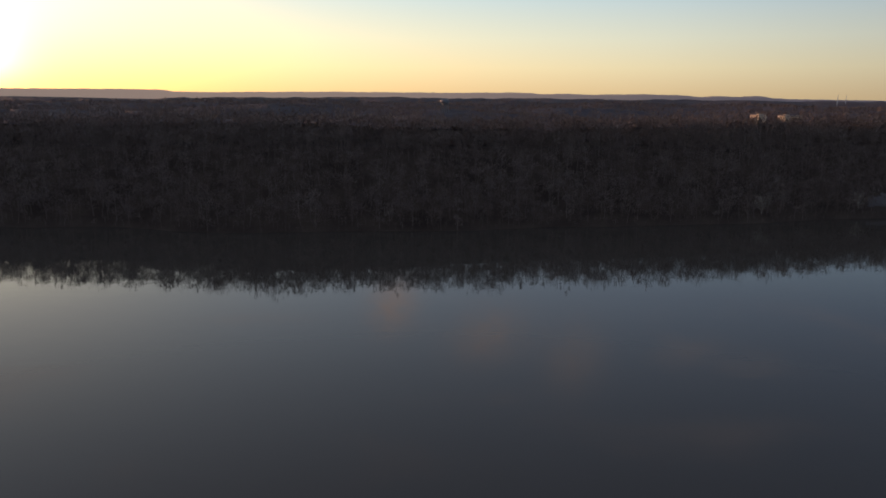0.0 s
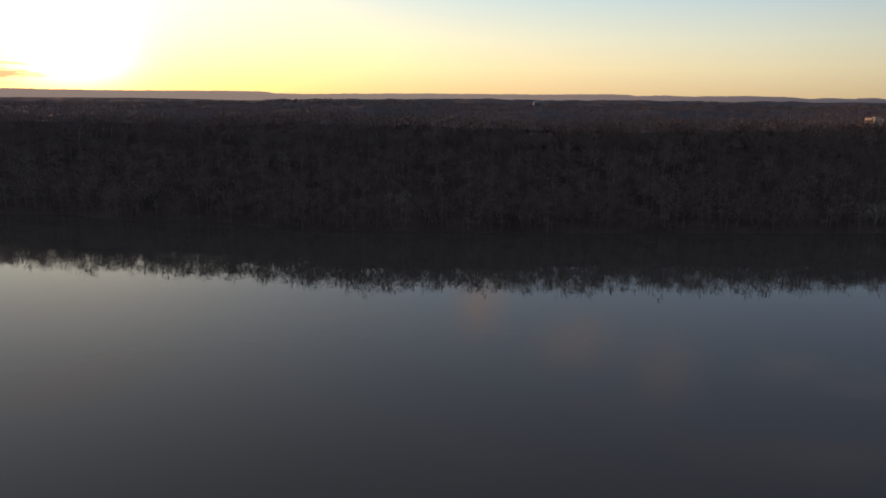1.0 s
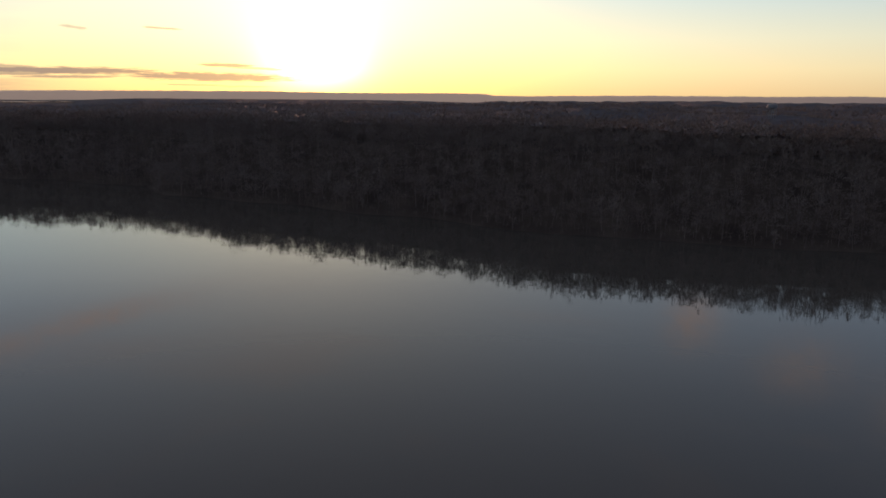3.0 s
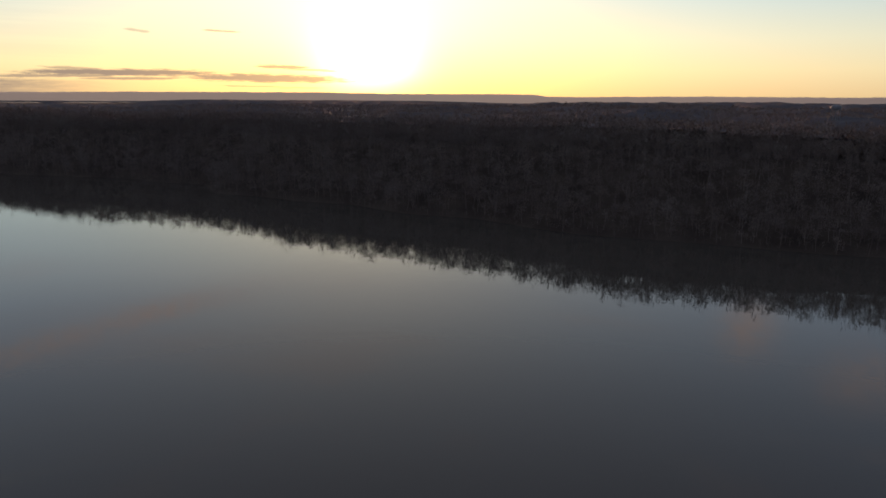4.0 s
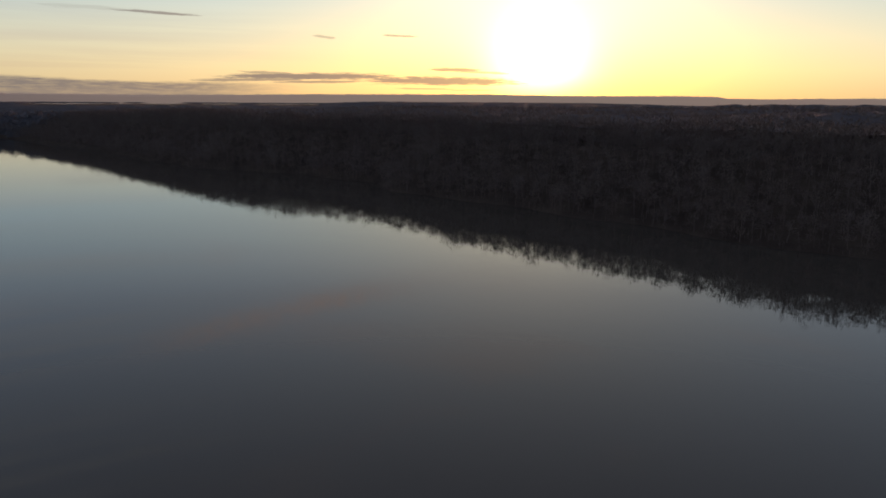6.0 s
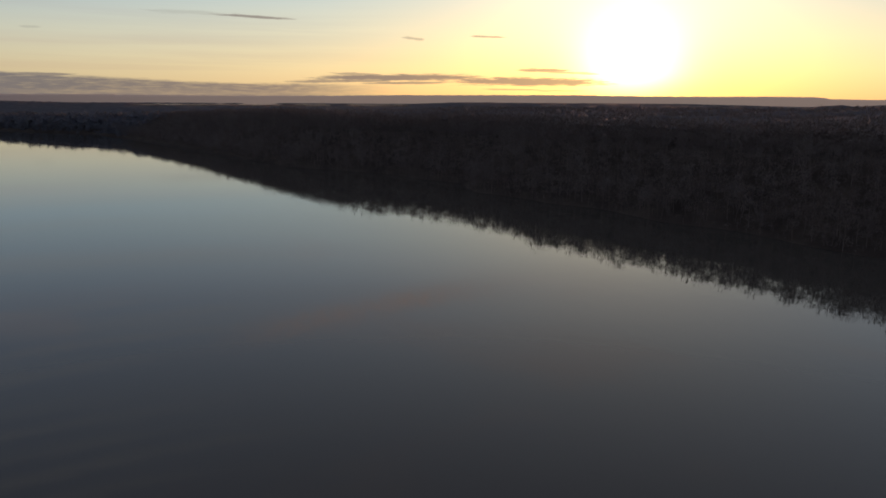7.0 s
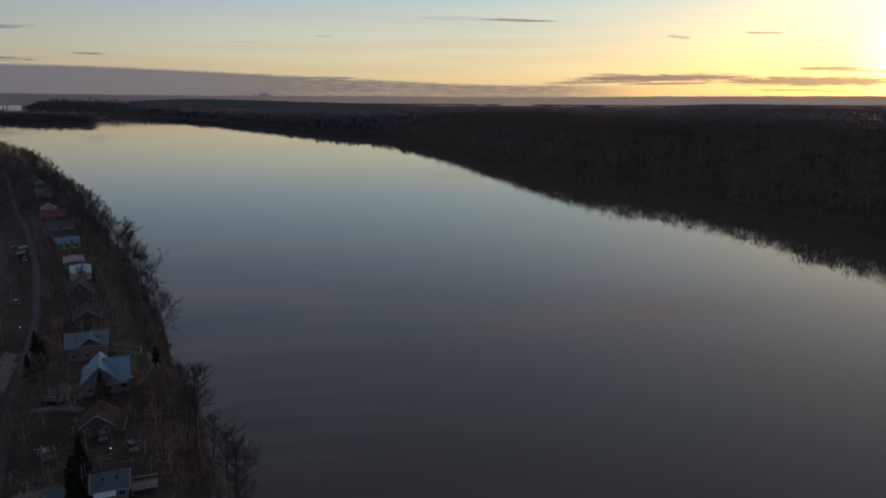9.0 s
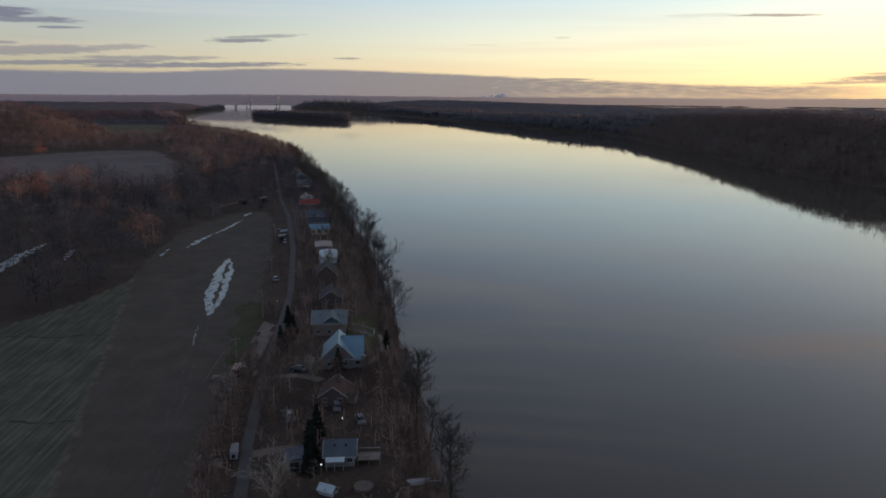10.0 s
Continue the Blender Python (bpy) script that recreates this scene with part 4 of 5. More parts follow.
# ---- roads, fields and yards ----
def ribbon(name, points, width, lift, mat, label, category="road"):
    """A strip that follows the land along a smooth line of points."""
    pts = np.array(points, float)
    d = np.concatenate([[0], np.cumsum(np.hypot(*np.diff(pts, axis=0).T))])
    s = np.arange(0, d[-1], 2.5)
    x, y = np.interp(s, d, pts[:, 0]), np.interp(s, d, pts[:, 1])
    for _ in range(6):
        x[1:-1], y[1:-1] = (x[:-2] + 2 * x[1:-1] + x[2:]) / 4, (y[:-2] + 2 * y[1:-1] + y[2:]) / 4
    tx, ty = np.gradient(x), np.gradient(y)
    n = np.hypot(tx, ty)
    tx, ty = tx / n, ty / n
    rows = []
    for k, off in enumerate((-0.5, -0.25, 0, 0.25, 0.5)):
        o = off * width + (0.16 * wave(x, y, 9, 41 + k) if abs(off) == 0.5 else 0)
        px, py = x - ty * o, y + tx * o
        crown = lift + 0.05 * (1 - (2 * off) ** 2)
        rows.append(np.stack([px, py, np.maximum(land(px, py), land(x, y)) + crown], -1))
    m = len(s)
    verts = np.concatenate(rows)
    i = (np.arange(len(rows) - 1)[:, None] * m + np.arange(m - 1)[None, :]).ravel()
    faces = np.stack([i, i + 1, i + m + 1, i + m], -1)
    return tagged(mesh_object(name, verts, faces, mat, None, True), label, category, kind="structure")


def patch(name, poly, lift, mat, label, category, step=2.5, rag=0.8, seed=1, kind="structure", cut=None):
    """A ragged-edged piece of open land, laid on the ground."""
    px, py = np.array(poly).T
    xs, ys = np.arange(px.min() - 2, px.max() + 2, step), np.arange(py.min() - 2, py.max() + 2, step)

    def keep(x, y):
        ok = inside(poly, x + rag * wave(x, y, 14, seed), y + rag * wave(x, y, 17, seed + 1))
        return ok & ~cut(x, y) if cut else ok
    return tagged(sheet(name, xs, ys, lambda x, y: land(x, y) + lift, mat, keep), label, category, kind=kind)


def field_material():
    """Tilled earth that turns to pale greenish stubble, with the lines of the drill."""
    mat, n, surface, geo = material("field_soil")
    split = n.add("ShaderNodeSeparateXYZ")
    n.link(geo, split.inputs[0])
    x, y, z = split.outputs
    edge = n.math("ADD", n.math("ADD", y, n.math("MULTIPLY", x, -0.264)), n.math("MULTIPLY", n.noise(geo, 0.05, 4), 4.0))
    grassy = n.ramp(edge, -26.4, -28.0)
    rim = n.math("MULTIPLY", n.ramp(n.math("ABSOLUTE", n.math("ADD", edge, 26.8)), 1.3, 0.2), n.ramp(n.noise(geo, 0.35, 4), 0.4, 0.65, 0.0, 0.5))
    wander = n.math("MULTIPLY", n.math("SUBTRACT", n.noise(geo, 0.08, 4), 0.5), 9.0)

    def rut(line, half, broken):
        return n.math("MULTIPLY", n.ramp(n.math("ABSOLUTE", line), half, half * 0.3), n.ramp(n.noise(geo, 0.3, 4), broken, broken + 0.15))
    drains = n.math("MAXIMUM", rut(n.math("ADD", n.math("ADD", x, 197.5), wander), 0.8, 0.38), rut(n.math("ADD", n.math("ADD", x, 143.0), wander), 0.7, 0.42))
    drains = n.math("MULTIPLY", drains, grassy)
    tracks = n.math("MAXIMUM", rut(n.math("ADD", n.math("SUBTRACT", n.math("ADD", y, 25.0), n.math("MULTIPLY", x, 0.1515)), n.math("MULTIPLY", wander, 0.12)), 0.45, 0.46),
                   rut(n.math("ADD", n.math("SUBTRACT", n.math("ADD", y, 27.2), n.math("MULTIPLY", x, 0.1515)), n.math("MULTIPLY", wander, 0.12)), 0.4, 0.50))
    rows = n.noise(n.scaled(geo, 0.06, 1.1, 1), 1.0, 3, 0.6, 0.4)
    grain = n.noise(geo, 0.12, 5, 0.65)
    earth = n.colours(n.math("ADD", n.math("MULTIPLY", grain, 0.7), n.math("MULTIPLY", rows, 0.3)), [(0.3, (0.071, 0.062, 0.052)), (0.5, (0.091, 0.080, 0.067)), (0.7, (0.113, 0.10, 0.084))])
    stub = n.colours(n.math("ADD", n.math("MULTIPLY", grain, 0.4), n.math("MULTIPLY", rows, 0.6)), [(0.36, (0.056, 0.057, 0.043)), (0.5, (0.090, 0.090, 0.066)), (0.64, (0.142, 0.138, 0.104))])
    soil = n.mix(rim, n.mix(grassy, earth, stub), (0.19, 0.165, 0.14))
    soil = n.mix(n.math("MULTIPLY", drains, 0.75), soil, (0.03, 0.027, 0.024))
    soil = n.mix(n.math("MULTIPLY", tracks, 0.16), soil, (0.20, 0.185, 0.165))
    n.link(soil, surface.inputs["Base Color"])
    surface.inputs["Roughness"].default_value = 0.95
    surface.inputs["Specular IOR Level"].default_value = 0.1
    relief = n.add("ShaderNodeBump")
    relief.inputs["Strength"].default_value = 0.5
    relief.inputs["Distance"].default_value = 0.15
    n.link(rows, relief.inputs["Height"])
    n.link(relief.outputs[0], surface.inputs["Normal"])
    return mat


patch("field", FIELD, 0.05, field_material(), "tilled brown river field fading to pale stubble", "field", 1.5, 1.0)
patch("grey_field", GREY_FIELD, 0.08, M_GREYFIELD, "pale grey stubble field among the woods", "field", 6.0, 3.0)
patch("pale_field", PALE_FIELD, 0.1, M_GREYFIELD, "pale field far off in the valley", "field", 12.0, 6.0)
patch("bare_slope", BARE_SLOPE, 0.3, M_GREYFIELD, "pale bare slope in the woods of the far bluff", "slope", 2.0, 1.5, 9)
patch("far_field", FAR_FIELD, 0.1, M_STUBBLE, "distant dull green field", "field", 12.0, 6.0)
patch("lawn", [(-160, -36.0), (-170, -42), (-198, -48), (-224, -51), (-232, -50), (-226, -43.5), (-205, -41.5), (-180, -40)], 0.09, M_GRASS, "dull green winter lawn beside the lane", "lawn", 1.2, 1.0, 5)
patch("yard_grass", [(-184, -14), (-184, -5), (-205, -4), (-216, -8), (-212, -15)], 0.06, M_GRASS, "mown green yard behind a house", "lawn", 1.2, 0.6, 7)
patch("gravel_lot", [(-158, -34.6), (-170, -35.4), (-205, -36.4), (-210, -41.0), (-186, -39.6)], 0.13, M_GRAVEL, "pale gravel parking lot beside the lane", "parking lot", 1.2, 0.5, 8)
LANE = [(-60, -24.0), (-111, -26.6), (-131, -29.6), (-159, -32.2), (-186, -33.6), (-238, -36.8), (-313, -46.4), (-408, -62.6), (-472, -77.0), (-620, -104.0), (-760, -130.0)]
ribbon("road", LANE, 2.3, 0.16, M_ASPHALT, "narrow worn asphalt lane behind the houses")
ribbon("driveway", [(-163, -33), (-166, -28), (-166.5, -23), (-160, -17)], 2.6, 0.10, M_GRAVEL, "pale gravel driveway", "driveway")
ribbon("driveway_lower", [(-126, -28), (-127.5, -24.5), (-129.5, -20), (-128, -16.5)], 2.8, 0.10, M_GRAVEL, "pale gravel driveway", "driveway")
ribbon("farm_track", [(-472, -80), (-474, -88), (-466, -100), (-440, -110)], 2.6, 0.10, M_GRAVEL, "pale farm track off the lane", "track")
ribbon("garden_path", [(-172, -8), (-180, -5), (-196, -4.5), (-206, -6)], 1.2, 0.08, M_GRAVEL, "worn garden path along the bank", "path")


def meltwater(name, line, wide, seed, core, label):
    """Thin ice left standing in the field along a line: a ragged edge and, with core above 0, bare soil showing in the middle."""
    lx, ly = np.array(line).T
    xs, ys = np.arange(lx.min() - 3, lx.max() + 3, 0.5), np.arange(ly.min() - wide - 1, ly.max() + wide + 1, 0.35)
    order = np.argsort(lx)

    def keep(x, y):
        s = (x - lx.min()) / (lx.max() - lx.min())
        inside_s = (s > 0) & (s < 1)
        half = wide * np.clip(np.sin(np.clip(s, 0, 1) * math.pi), 0, 1) ** 0.6 * (0.8 + 0.22 * wave(x, 0 * x, 21, seed))
        off = (y - np.interp(x, lx[order], ly[order])) + 0.35 * wave(x, y, 9, seed + 1) + 0.15 * wave(x, y, 2.5, seed + 2)
        ok = inside_s & (np.abs(off) < half)
        if core:
            bare = (np.abs(off - 0.12 * wide) < half * core * (1 + 0.5 * wave(x, y, 12, seed + 3))) & (np.abs(s - 0.46) > 0.035) & (s > 0.10) & (s < 0.86)
            bare |= wave(x, y * 1.5, 3.5, seed + 4) > 0.72
            ok &= ~bare
        else:
            ok &= wave(x, y, 5, seed + 4) < 0.45
        return ok
    ob = sheet(name, xs, ys, lambda x, y: land(x, y) + 0.10 + 0.01 * wave(x, y, 6, seed), M_ICE, keep)
    return tagged(ob, label, "ice patch", "ice patches", "" if core else "stuff")


meltwater("ice_patch", [(-215, -58.5), (-240, -62.5), (-262, -65.5), (-296, -70.5)], 4.5, 61, 0.2, "long sheet of melting ice lying in the field")
meltwater("ice_patch", [(-318, -94), (-334, -93), (-352, -90.5)], 1.7, 71, 0, "narrow ragged strip of ice in a field furrow")
meltwater("ice_patch", [(-350, -90.5), (-366, -87.5), (-394, -85)], 0.9, 77, 0, "narrow ragged strip of ice in a field furrow")
meltwater("ice_patch", [(-404, -86.5), (-418, -86)], 1.6, 83, 0, "small scrap of ice at the field's end")
meltwater("ice_patch", [(-300, -100), (-316, -101)], 0.8, 87, 0, "small scrap of ice at the field's edge")
meltwater("ice_patch", [(-186, -55.5), (-205, -58.8)], 0.2, 91, 0, "thin sliver of ice in the field")
meltwater("ice_patch", [(-262, -150), (-300, -158), (-330, -160)], 3.2, 95, 0, "frozen pool among the bare trees")
meltwater("ice_patch", [(-292, -136), (-318, -143)], 1.6, 99, 0, "frozen pool among the bare trees")

# ---- houses along the bank ----
h = gable_house("house", stand(-174.2, -15.3, 2, 0, 0.9), 11.0, 8.2, 3.6, 4.0, M_GREYSIDE, M_BLUEROOF, "grey sided house with a steep blue metal roof", chimney=False, windows=3)
# its lower wing towards the river
wing = Shape().slab([(-1.0, 0.6, 7.5), (-1.0, 7.2, 7.5), (5.6, 7.2, 2.75), (5.6, 0.6, 2.75)], 0.16)
part("wing_roof", wing, M_BLUEROOF, h)
part("wing_roof", Shape().slab([(-1.0, 0.6, 7.5), (-5.4, 0.6, 3.4), (-5.4, 7.2, 3.4), (-1.0, 7.2, 7.5)], 0.16), M_BLUEROOF, h)
part("wing_wall", Shape().box(0.0, 5.4, -0.4, 9.6, 3.2, 3.1), M_GREYSIDE, h)
part("wing_gable", Shape().poly([(4.8, 7.0, 2.6), (-4.9, 7.0, 2.6), (-4.9, 7.0, 3.3), (-1.0, 7.0, 7.3)]), M_GREYSIDE, h)
part("gutter", Shape().box(5.7, 4.0, 2.6, 0.16, 6.6, 0.2), M_TRIM, h, "white gutter")
part("dish", Shape().lathe(5.2, 7.0, [(0.1, 2.9), (0.75, 3.4), (0.85, 3.6), (0.6, 3.75)], 12), M_TRIM, h, "round white dish")
window(h, 4.8, 5.4, 1.5, 1.3, 1.2, "+x")
for i in range(6):
    part("snow_guard", Shape().box(-0.8, 1.4 + i * 0.95, 7.45, 0.25, 0.3, 0.25), M_DARK, h)

h = gable_house("house", stand(-198.5, -19.8, 92, 0, 0.84), 11.0, 9.0, 4.6, 3.0, M_TANSIDE, M_TEALROOF, "two-storey tan house with a pale weathered roof", chimney=True, vents=3)
part("cross_gable", Shape().slab([(1.0, -5.6, 7.0), (4.0, -5.6, 4.9), (4.0, -0.5, 6.0), (1.0, 0, 8.0)], 0.14).slab([(1.0, -5.6, 7.0), (1.0, 0, 8.0), (-2.0, -0.5, 6.0), (-2.0, -5.6, 4.9)], 0.14), M_TEALROOF, h)
gable_house("house", stand(-229, -22, 3), 9.0, 7.0, 2.7, 2.3, M_BROWNSIDE, M_DARKROOF, "low dark house with a shadowy shingle roof", chimney=True)
gable_house("house", stand(-259, -26.5, 5), 10.0, 7.5, 3.0, 3.6, M_BROWNSIDE, M_DARKROOF, "brown house with a steep dark gable roof", chimney=False)
gable_house("house", stand(-150.8, -14.2, -4, 0, 0.86), 8.0, 7.0, 2.6, 2.5, M_BROWNSIDE, M_REDROOF, "brown cottage with a red-brown shingle roof", chimney=True, porch=2.2)
h = gable_house("house", stand(-123.4, -10.9, 91, 0, 0.9), 6.0, 6.0, 2.6, 1.9, M_GREYSIDE, M_SLATE, "small grey house with a slate-blue roof", chimney=False, vents=2)
part("lean_to_roof", Shape().slab([(-2.8, -4.8, 2.1), (1.0, -4.8, 2.1), (1.0, -3.2, 2.5), (-2.8, -3.2, 2.5)], 0.12), M_WHITEROOF, h, "white metal lean-to roof")
for x in (-2.6, -1.0, 0.8):
    part("post", Shape().box(x, -4.6, -0.3, 0.12, 0.12, 2.3), M_TRIM, h)
deck = thing("deck", stand(-122.5, -5.6, 0), "grey raised wooden deck beside the house", "deck")
part("floor", Shape().box(0, 0, 1.0, 3.0, 4.2, 0.14), M_WOOD, deck)
for x in (-1.4, 1.4):
    for y in (-2, 0, 2):
        part("post", Shape().box(x, y, -0.8, 0.13, 0.13, 2.8), M_WOOD, deck)
    part("rail", Shape().box(x, 0, 1.95, 0.08, 4.2, 0.1), M_TRIM, deck)
gable_house("cabin", stand(-111.8, -12.2, 62, 0, 0.54), 5.0, 3.4, 1.8, 1.3, M_PALEBLUE, M_WHITEROOF, "little pale blue cabin with a pale roof and chimney", chimney=True, windows=1, group="")
mobile_home(stand(-292, -29.0, 5), 15.0, 7.0, M_WHITE, M_WHITEROOF, "white double-wide mobile home with a bright metal roof")
mobile_home(stand(-312, -33.0, 7), 12.0, 7.2, M_TANSIDE, M_TANROOF, "tan mobile home with a pinkish metal roof")
gable_house("house", stand(-352, -39.0, 98), 9.0, 7.0, 2.8, 1.9, M_CREAM, M_BLUEROOF, "cream house with a light blue metal roof", chimney=False, porch=1.8, porch_roof=M_WHITEROOF)
gable_house("house", stand(-373, -42.4, 98), 9.5, 7.5, 2.8, 2.0, M_GREYSIDE, M_DARKROOF, "grey house with a dark blue-black roof", chimney=True)
gable_house("house", stand(-394, -45.5, 96), 9.5, 7.5, 2.8, 2.2, M_WHITE, M_SLATE, "white house with a grey roof and arched porch", chimney=False, porch=2.0, porch_roof=M_WHITEROOF)
gable_house("house", stand(-436, -54.0, 98), 11.0, 8.0, 3.0, 2.4, M_BROWNSIDE, M_REDBARN, "house with a dull red metal roof", chimney=False)
gable_house("house", stand(-463, -59.0, 9), 10.0, 7.5, 3.0, 2.2, M_WHITE, M_TANROOF, "white house with a faded grey roof", chimney=True)
gable_house("house", stand(-545, -71.0, 99), 10.0, 8.0, 3.0, 2.4, M_WHITE, M_TEALROOF, "white house with a teal roof among the trees", chimney=False)
gable_house("house", stand(-590, -79.0, 10), 10.0, 7.5, 3.0, 2.2, M_GREYSIDE, M_TEALROOF, "grey house with a pale teal roof among the trees", chimney=False)
gable_house("house", stand(-640, -90.0, 12), 10.0, 8.0, 3.0, 2.4, M_CREAM, M_SLATE, "cream house half hidden by bare trees", chimney=False)
shed(stand(-121, -19.2, 10), 4.2, 3.0, 2.3, M_GREYSIDE, M_SLATE, "small grey garden shed with a flat slate roof")
shed(stand(-452, -97.0, 20), 6.0, 5.0, 2.8, M_BROWNSIDE, M_DARKROOF, "dark weathered farm shed by the field")
shed(stand(-462, -86.5, 20), 5.0, 4.0, 2.6, M_BROWNSIDE, M_TANROOF, "brown farm shed beside the track")
shed(stand(-345, -55.5, 8), 6.0, 3.2, 2.4, M_BROWNSIDE, M_TEALROOF, "grey metal garden shed beside the lane")
shed(stand(-166.5, -38.6, 0), 3.6, 2.6, 2.0, M_TANSIDE, M_TANROOF, "low tan shed at the edge of the lot")
shed(stand(-334, -54.5, 8), 5.0, 3.0, 2.3, M_BROWNSIDE, M_TEALROOF, "grey shed on the field side of the lane")

# ---- small things in the yards ----
cargo_trailer(stand(-125.5, -30.9, 8, 0.05, 0.62), "grey-white box trailer parked beside the lane")
for x, y, a, paint, words in ((-141, -23.0, 20, M_CARGREY, "silver car parked under bare trees"), (-145.5, -13.5, 8, M_CARGREY, "silver car in front of a cottage"),
                              (-139, -8.0, 14, M_CARGREY, "silver car parked near the bank"), (-168, -24.5, 70, M_CARDARK, "dark car on a gravel driveway"),
                              (-328, -52.5, 12, M_CARWHITE, "white car parked off the lane"), (-356, -59.5, 100, M_CARDARK, "dark car parked off the lane"),
                              (-258, -45.0, 15, M_CARGREY, "silver car parked beside the lane"), (-322, -43.0, 8, M_CARRED, "maroon car beside the lane"),
                              (-270, -33.0, 95, M_CARDARK, "dark car beside a house")):
    car(stand(x, y, a, 0.12), paint, words)
for x, y, t_ in ((-141.5, -35.0, 8.5), (-172, -40.5, 8.0), (-132, -22.0, 7.0), (-213, -41.5, 9.0), (-262, -47.0, 9.0), (-330, -57.0, 9.0), (-420, -72.0, 9.0), (-500, -88.0, 9.0)):
    utility_pole(stand(x, y, 10), t_)


def fence(points, label):
    root = thing("fence", pose(0, 0, 0), label, "fence")
    for (x0, y0), (x1, y1) in zip(points, points[1:]):
        n = max(2, int(math.hypot(x1 - x0, y1 - y0) / 2.4))
        for i in range(n + 1):
            x, y = x0 + (x1 - x0) * i / n, y0 + (y1 - y0) * i / n
            part("post", Shape().box(x, y, height(x, y) - 0.3, 0.14, 0.14, 1.5), M_TRIM, root)
        for z in (0.5, 1.0):
            a, b = (x0, y0, height(x0, y0) + z), (x1, y1, height(x1, y1) + z)
            part("rail", Shape().rod(a, b, 0.09, 0.09, 4), M_TRIM, root)
    return root


fence([(-198.8, -14.6), (-197.0, -7.3), (-203.9, -7.2), (-203.6, -14.0)], "white rail fence round a back yard")
fence([(-199.4, -5.1), (-198.3, -3.5), (-191.0, -3.0)], "short white rail fence on the river bank")
garden = thing("garden_fence", pose(0, 0, 0), "wire garden fence on thin wooden posts", "fence")
for i in range(7):
    for j in (0, 1):
        x, y = -160 - i * 3.4, -40.0 - j * 5.5
        part("post", Shape().box(x, y, height(x, y) - 0.2, 0.1, 0.1, 1.5), M_WOOD, garden)
for j in (0, 1):
    part("rail", Shape().rod((-160, -40.0 - j * 5.5, height(-160, -40) + 1.1), (-180.4, -40.0 - j * 5.5, height(-180, -40) + 1.1), 0.05, 0.05, 4), M_WOOD, garden)

pool = thing("round_pool", stand(-113, -6.2), "round above-ground pool under a tan cover", "pool")
part("wall", Shape().lathe(0, 0, [(1.65, -0.4), (1.7, 0.0), (1.7, 0.5), (1.6, 0.55)], 28), M_BROWNSIDE, pool)
part("cover", Shape().lathe(0, 0, [(1.74, 0.53), (1.70, 0.62), (1.2, 0.57), (0.2, 0.52)], 28), M_TARP, pool)
boat = thing("boat", stand(-119, 3.2, 100, 0.55), "pale upturned boat on a trailer at the water's edge", "boat")
hull = Shape()
hull.f, ring = [], []
for i, (x, w) in enumerate(((-2.2, 0.75), (-1.0, 0.95), (0.4, 0.9), (1.6, 0.55), (2.4, 0.05))):
    k = len(hull.v)
    hull.v += [(x, -w, 0), (x, -w * 0.7, 0.5), (x, 0, 0.68), (x, w * 0.7, 0.5), (x, w, 0)]
    if i:
        hull.f += [(k - 5 + j, k - 4 + j, k + 1 + j, k + j) for j in range(4)]
hull.f.append((4, 3, 2, 1, 0))
part("hull", hull, M_CARWHITE, boat)
part("trailer_beam", Shape().box(1.4, 0, -0.18, 6.0, 0.12, 0.14), M_STEEL, boat)
for y in (-0.9, 0.9):
    part("wheel", Shape().rod((-0.6, y - 0.08, -0.25), (-0.6, y + 0.08, -0.25), 0.3, 0.3, 12), M_TYRE, boat)


M_BULB = plain("lit_lamp_globe", (0.8, 0.8, 0.78), 0.4)
M_BULB.node_tree.nodes["Principled BSDF"].inputs["Emission Color"].default_value = (1.0, 0.96, 0.9, 1)
M_BULB.node_tree.nodes["Principled BSDF"].inputs["Emission Strength"].default_value = 0.9


def yard_lamp(x, y, tall):
    root = thing("yard_lamp", stand(x, y), "thin yard lamp pole with a lit white globe", "lamp", "yard lamps")
    part("pole", Shape().rod((0, 0, -0.3), (0, 0, tall - 0.2), 0.06, 0.05, 6), M_WOOD, root)
    part("globe", Shape().lathe(0, 0, [(0.03, tall - 0.25), (0.08, tall - 0.2), (0.10, tall - 0.12), (0.08, tall - 0.04), (0.03, tall)], 10), M_BULB, root, "lit white globe")


for x, y, tall in ((-422.2, -38.4, 3.0), (-117.3, -13.9, 2.5), (-136.0, -11.5, 2.5), (-220.5, -38.3, 3.2)):
    yard_lamp(x, y, tall)


def log_pile(x, y, count, seed):
    """Cut limbs thrown on a heap; each one leans on those below."""
    r = random.Random(seed)
    root = thing("log_pile", stand(x, y), "untidy heap of pale cut logs and limbs", "log pile")
    for i in range(count):
        a, lift, size = r.uniform(0, math.tau), 0.12 + 0.9 * (i / count) ** 0.7, r.uniform(1.2, 2.6)
        cx, cy, dip = r.uniform(-1.8, 1.8) * (1 - 0.5 * i / count), r.uniform(-1.3, 1.3) * (1 - 0.5 * i / count), r.uniform(-0.12, 0.12)
        ux, uy = math.cos(a) * size / 2, math.sin(a) * size / 2
        part("log", Shape().rod((cx - ux, cy - uy, lift - dip), (cx + ux, cy + uy, lift + dip), r.uniform(0.07, 0.15), r.uniform(0.06, 0.11), 6), M_WOOD if i % 3 else M_PALE, root)


